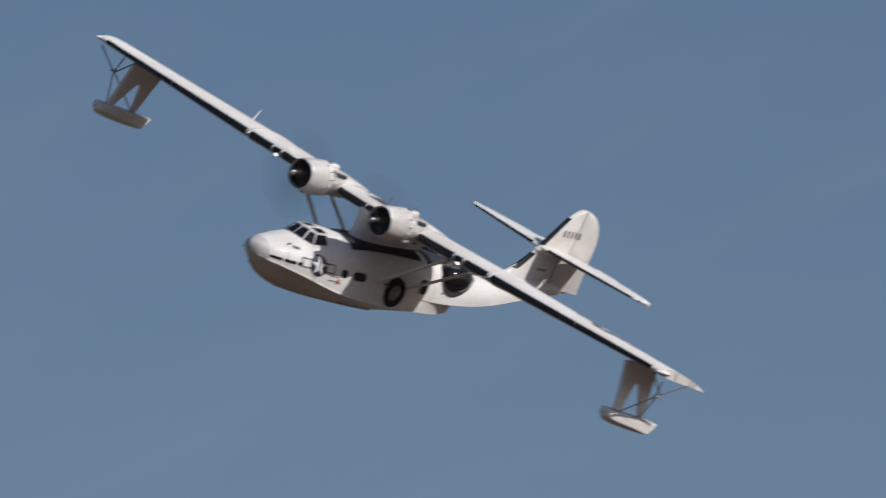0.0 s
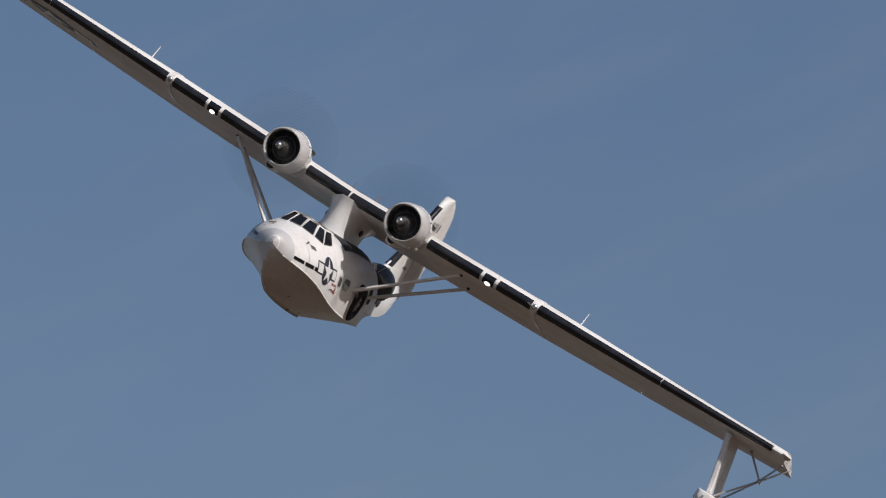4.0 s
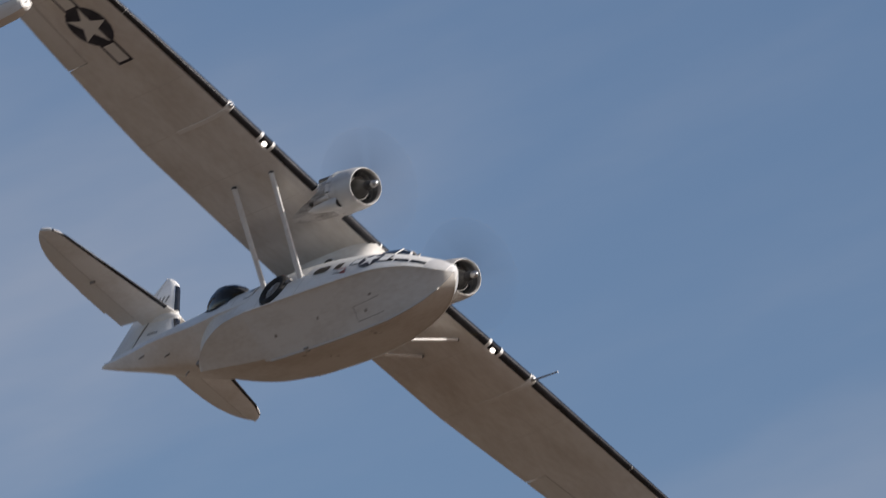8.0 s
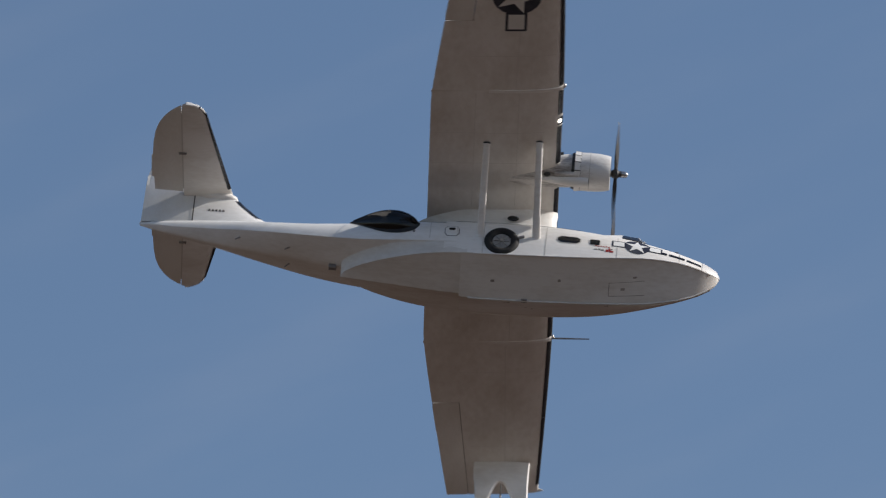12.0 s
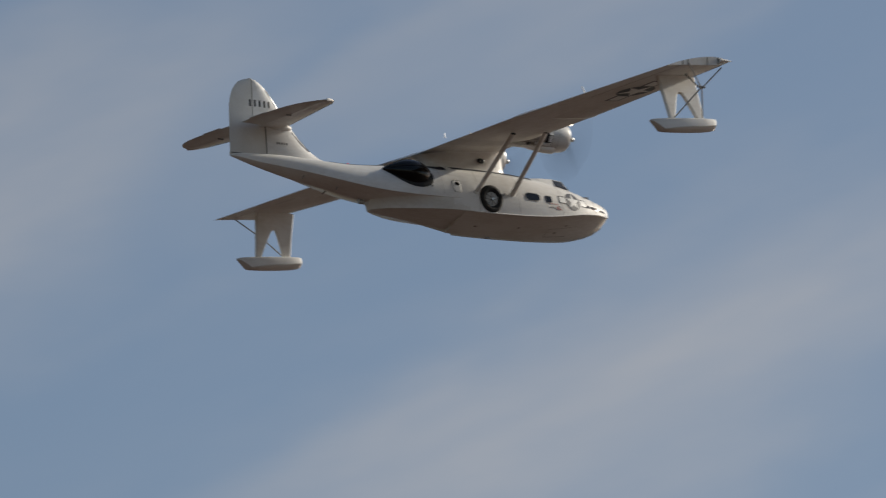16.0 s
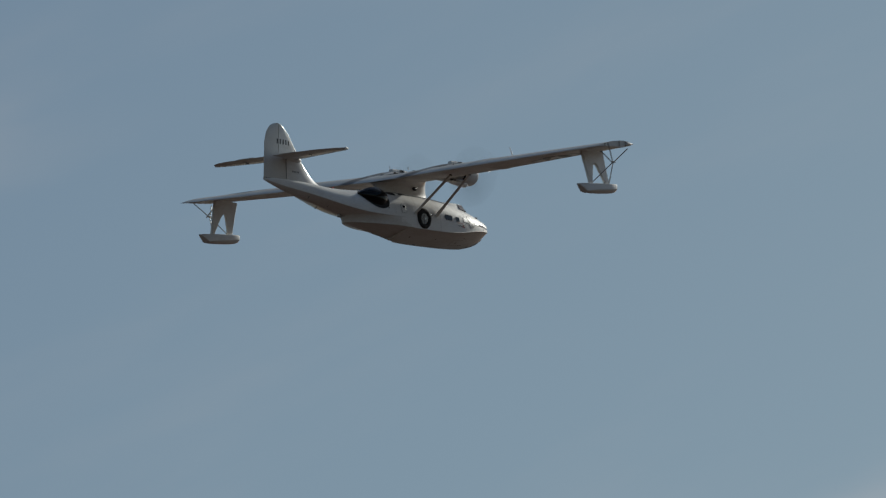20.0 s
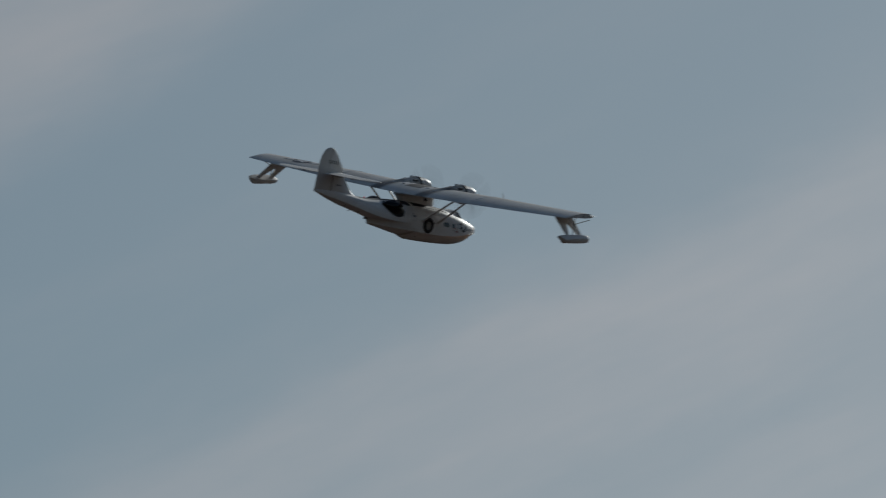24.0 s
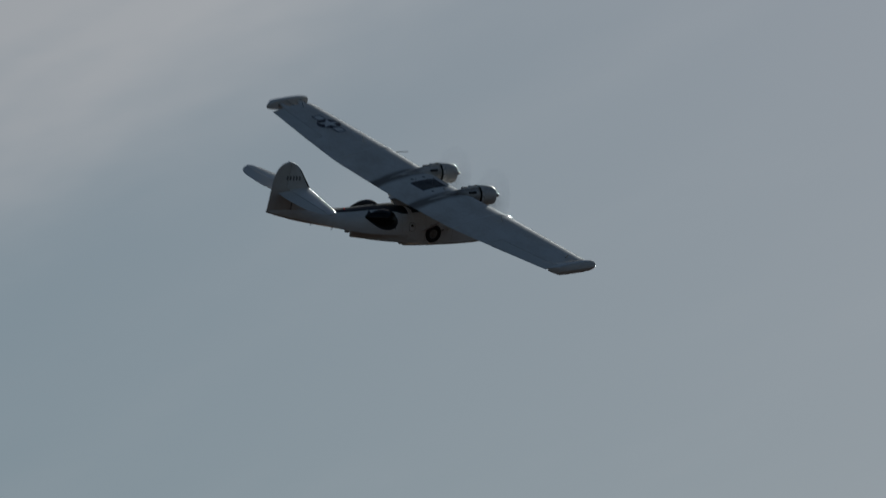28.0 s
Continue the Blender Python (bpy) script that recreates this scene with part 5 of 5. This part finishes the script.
def insignia(parent, place, r, bar=True):
    disc = fan([(r * math.cos(math.tau * k / 20), r * math.sin(math.tau * k / 20)) for k in range(20)], lambda u, v: place(u, v, 0.010)).make("insignia_disc", NAVY, parent, "dark blue insignia disc", 60)
    fan(star_points(r * 0.96), lambda u, v: place(u, v, 0.017), 8).make("insignia_star", STAR, disc, "white five-pointed star", 60)
    for s in (1, -1):
        a, b = s * r * 1.0, s * r * 1.98
        oblong(a * 0.9, b, -r * 0.44, r * 0.44, lambda u, v: place(u, v, 0.006)).make("insignia_border", NAVY, disc, "", 60)
        oblong(a, s * r * 1.86, -r * 0.33, r * 0.33, lambda u, v: place(u, v, 0.012)).make("insignia_bar", STAR, disc, "white insignia bar", 60)


def build_marks():
    for side in (1, -1):
        insignia(boat, lambda u, v, d, s=side: (4.76 + u, s * (hull_y(4.76 + u, 0.555 + v * 0.90) + d), 0.555 + v * 0.90), 0.43)
        # nose art that cannot be read: a line of script over a darker line and a red figure, fore to aft as one reads
        row = 4.10 if side > 0 else 3.34
        bars = [(0.02 + 0.085 * k, 0.31 - 0.012 * (k % 2), 0.055, 0.045, RED) for k in range(6)]
        bars += [(0.0, 0.14, 0.10, 0.04, INK), (0.13, 0.15, 0.07, 0.06, INK), (0.23, 0.13, 0.10, 0.05, INK)]
        bars += [(0.38, 0.12, 0.08, 0.11, RED), (0.47, 0.17, 0.06, 0.16, RED), (0.52, 0.10, 0.12, 0.07, RED), (0.56, 0.20, 0.04, 0.06, INK)]
        for u, z, w, h, m in bars:
            x0, x1 = row - side * u, row - side * (u + w)
            oblong(x0, x1, z - h / 2, z + h / 2, lambda u, v, s=side: (u, s * (hull_y(u, v) + 0.008), v), 3).make("nose_mark", m, boat, "small painted nose mark", 60)
        # small dark painted blob high on the bow
        oblong(5.95, 5.65, 0.90, 0.98, lambda u, v, s=side: (u, s * (hull_y(u, v) + 0.008), v), 4).make("bow_mark", INK, boat, "", 60)

    def on_wing(y0, x0, top):
        def place(u, v, d):
            y = y0 + u
            x = x0 + v
            c = min(max((wing_le(y) - x) / (wing_le(y) - wing_te(y)), 0.01), 0.99)
            p = wing_point(y, c, top)
            return (p[0], p[1], p[2] + (d if top else -d))
        return place

    insignia(boat, on_wing(11.4, 0.30, True), 0.78)
    insignia(boat, on_wing(-11.02, 0.30, False), 0.81)


build_marks()


# ---- everything that moves ----
def motions():
    walk(boat, FLIGHT_ROWS)
    for prop, blades, y, start in PROPS:
        walk(prop, [(k / FPS, pose(PROP_X, y, ENGINE_Z, start + 88.0 * k, 0, 0)) for k in range(28 * FPS + 1)])
        for blade in blades:
            walk(blade, [(k / FPS, pose(0, 0, 0, 88.0 * k, 0, 0)) for k in range(28 * FPS + 1)])
    walk(RUDDER[0], [(t, pose(RUDDER_X, 0, 0, 0, 0, a)) for t, a in ((0.0, -17.0), (3.0, -15.0), (5.5, -6.0), (9.0, -4.0), (12.0, 0.0), (22.0, 0.0), (26.0, 2.0), (28.0, 2.0))])
    folded = [(0.0, 13.0), (21.2, 13.0), (22.0, 22.0), (23.0, 35.0), (24.0, 46.0), (25.0, 57.0), (26.0, 66.0), (27.0, 79.0), (28.0, 98.0)]
    for leg, side in FLOATS:
        walk(leg, [(t, pose(0, side * (HINGE_Y + 0.38 * max(0.0, a - 60.0) / 38.0), HINGE_Z, side * a, -HINGE_RISE, 0)) for t, a in folded])
    tip, wing_end, foot_r = (15.20, 2.78), (14.06, 2.64), 1.91
    for upper, lower, link, side in BRACES:
        rows = [[], [], []]
        for t, a in folded:
            foot = (HINGE_Y + foot_r * math.sin(radians(a + 2.5)), HINGE_Z - foot_r * math.cos(radians(a + 2.5)))
            # the elbow swings up into the wing on the upper brace
            swing = radians(31.0 + (a - 13.0) * 64.0 / 82.0)
            elbow = (tip[0] - 0.90 * math.sin(swing), tip[1] - 0.90 * math.cos(swing))
            for k, (p, q) in enumerate(((tip, elbow), (elbow, foot), (wing_end, elbow))):
                turn = math.degrees(math.atan2(q[0] - p[0], p[1] - q[1]))
                if rows[k]:
                    turn += 360 * round((rows[k][-1][0] - turn) / 360)
                rows[k].append((turn, t, p))
        for ob, rs in zip((upper, lower, link), rows):
            walk(ob, [(t, pose(0.45, side * p[0], p[1], side * turn, 0, 0)) for turn, t, p in rs])


FLIGHT_ROWS = [
    (0.0, pose(-0.00, 354.12, 67.33, -31.14, 1.89, -127.59)),
    (0.5, pose(-15.35, 345.25, 66.56, -31.76, 2.57, -122.36)),
    (1.0, pose(-29.47, 336.31, 65.89, -32.15, 3.24, -117.11)),
    (1.5, pose(-42.08, 325.94, 65.07, -32.49, 3.82, -111.80)),
    (2.0, pose(-53.15, 315.27, 64.32, -33.08, 4.45, -106.63)),
    (2.5, pose(-62.42, 303.25, 63.42, -33.81, 4.96, -101.39)),
    (3.0, pose(-70.08, 291.76, 62.75, -33.89, 5.67, -96.17)),
    (3.5, pose(-75.76, 280.47, 62.19, -34.01, 6.13, -90.56)),
    (4.0, pose(-78.98, 268.94, 61.58, -33.59, 6.23, -84.42)),
    (4.5, pose(-79.49, 257.44, 60.86, -32.72, 5.95, -77.80)),
    (5.0, pose(-77.27, 246.24, 60.03, -31.86, 5.43, -71.65)),
    (5.5, pose(-72.54, 235.46, 59.08, -31.39, 4.87, -66.44)),
    (6.0, pose(-66.23, 227.14, 58.50, -31.42, 4.22, -61.89)),
    (6.5, pose(-60.89, 229.86, 60.56, -31.18, 3.52, -58.11)),
    (7.0, pose(-56.20, 244.47, 65.71, -31.12, 3.07, -54.42)),
    (7.5, pose(-49.13, 260.60, 71.44, -31.30, 2.71, -51.12)),
    (8.0, pose(-39.00, 275.48, 77.07, -30.76, 2.78, -48.21)),
    (8.5, pose(-26.42, 292.73, 83.65, -30.21, 2.32, -45.15)),
    (9.0, pose(-11.21, 312.88, 91.48, -29.77, 2.03, -41.81)),
    (9.5, pose(7.10, 332.67, 99.71, -29.52, 2.30, -38.01)),
    (10.0, pose(27.69, 335.04, 103.25, -29.26, 2.40, -34.13)),
    (10.5, pose(48.33, 320.92, 102.01, -28.65, 2.57, -30.70)),
    (11.0, pose(69.57, 307.43, 101.11, -27.46, 3.34, -26.95)),
    (11.5, pose(91.63, 296.28, 101.16, -25.47, 4.27, -24.45)),
    (12.0, pose(113.94, 285.41, 101.55, -22.38, 4.62, -21.97)),
    (12.5, pose(136.36, 274.89, 102.28, -18.47, 4.30, -20.01)),
    (13.0, pose(159.10, 265.29, 103.59, -14.38, 3.46, -18.49)),
    (13.5, pose(182.57, 257.15, 105.70, -10.71, 2.38, -17.29)),
    (14.0, pose(207.02, 250.52, 108.65, -7.43, 1.04, -16.08)),
    (14.5, pose(231.47, 244.00, 111.82, -4.06, -1.20, -15.25)),
    (15.0, pose(255.44, 237.18, 114.96, -1.02, -3.49, -14.78)),
    (15.5, pose(280.09, 231.11, 118.50, 1.10, -5.00, -14.84)),
    (16.0, pose(303.88, 224.23, 121.69, 1.94, -5.03, -15.49)),
    (16.5, pose(327.87, 217.34, 124.93, 3.07, -4.63, -16.36)),
    (17.0, pose(353.33, 211.12, 128.65, 3.68, -4.50, -17.05)),
    (17.5, pose(377.12, 203.58, 131.69, 3.67, -4.66, -17.77)),
    (18.0, pose(401.17, 196.00, 134.76, 3.90, -4.83, -18.59)),
    (18.5, pose(426.24, 188.76, 138.12, 4.45, -4.72, -19.08)),
    (19.0, pose(449.85, 180.62, 140.99, 4.17, -4.89, -19.75)),
    (19.5, pose(473.47, 172.22, 143.87, 3.84, -4.99, -20.60)),
    (20.0, pose(496.92, 163.50, 146.78, 3.80, -5.02, -21.23)),
    (20.5, pose(519.37, 154.22, 149.51, 3.75, -4.99, -22.10)),
    (21.0, pose(544.02, 145.40, 152.99, 3.03, -4.82, -22.61)),
    (21.5, pose(570.27, 136.70, 157.01, 2.30, -4.52, -23.28)),
    (22.0, pose(596.12, 127.53, 160.98, 2.52, -4.10, -24.15)),
    (22.5, pose(619.48, 117.45, 164.37, 4.67, -3.57, -25.27)),
    (23.0, pose(639.98, 106.45, 167.09, 9.00, -3.16, -26.54)),
    (23.5, pose(662.12, 95.30, 170.30, 13.41, -3.46, -28.08)),
    (24.0, pose(684.76, 83.62, 173.70, 17.12, -4.04, -30.16)),
    (24.5, pose(707.38, 71.11, 177.12, 19.54, -4.77, -33.53)),
    (25.0, pose(727.72, 57.35, 180.01, 21.49, -5.27, -36.82)),
    (25.5, pose(754.13, 42.74, 184.40, 23.50, -5.26, -40.89)),
    (26.0, pose(765.65, 25.98, 185.24, 25.03, -5.28, -44.83)),
    (26.5, pose(741.17, 7.46, 177.62, 25.82, -6.03, -48.00)),
    (27.0, pose(694.01, -10.86, 164.92, 26.54, -6.96, -50.85)),
    (27.5, pose(642.50, -28.22, 151.55, 27.86, -7.40, -54.16)),
    (28.0, pose(590.34, -44.53, 138.38, 29.71, -7.55, -57.92)),
]

motions()
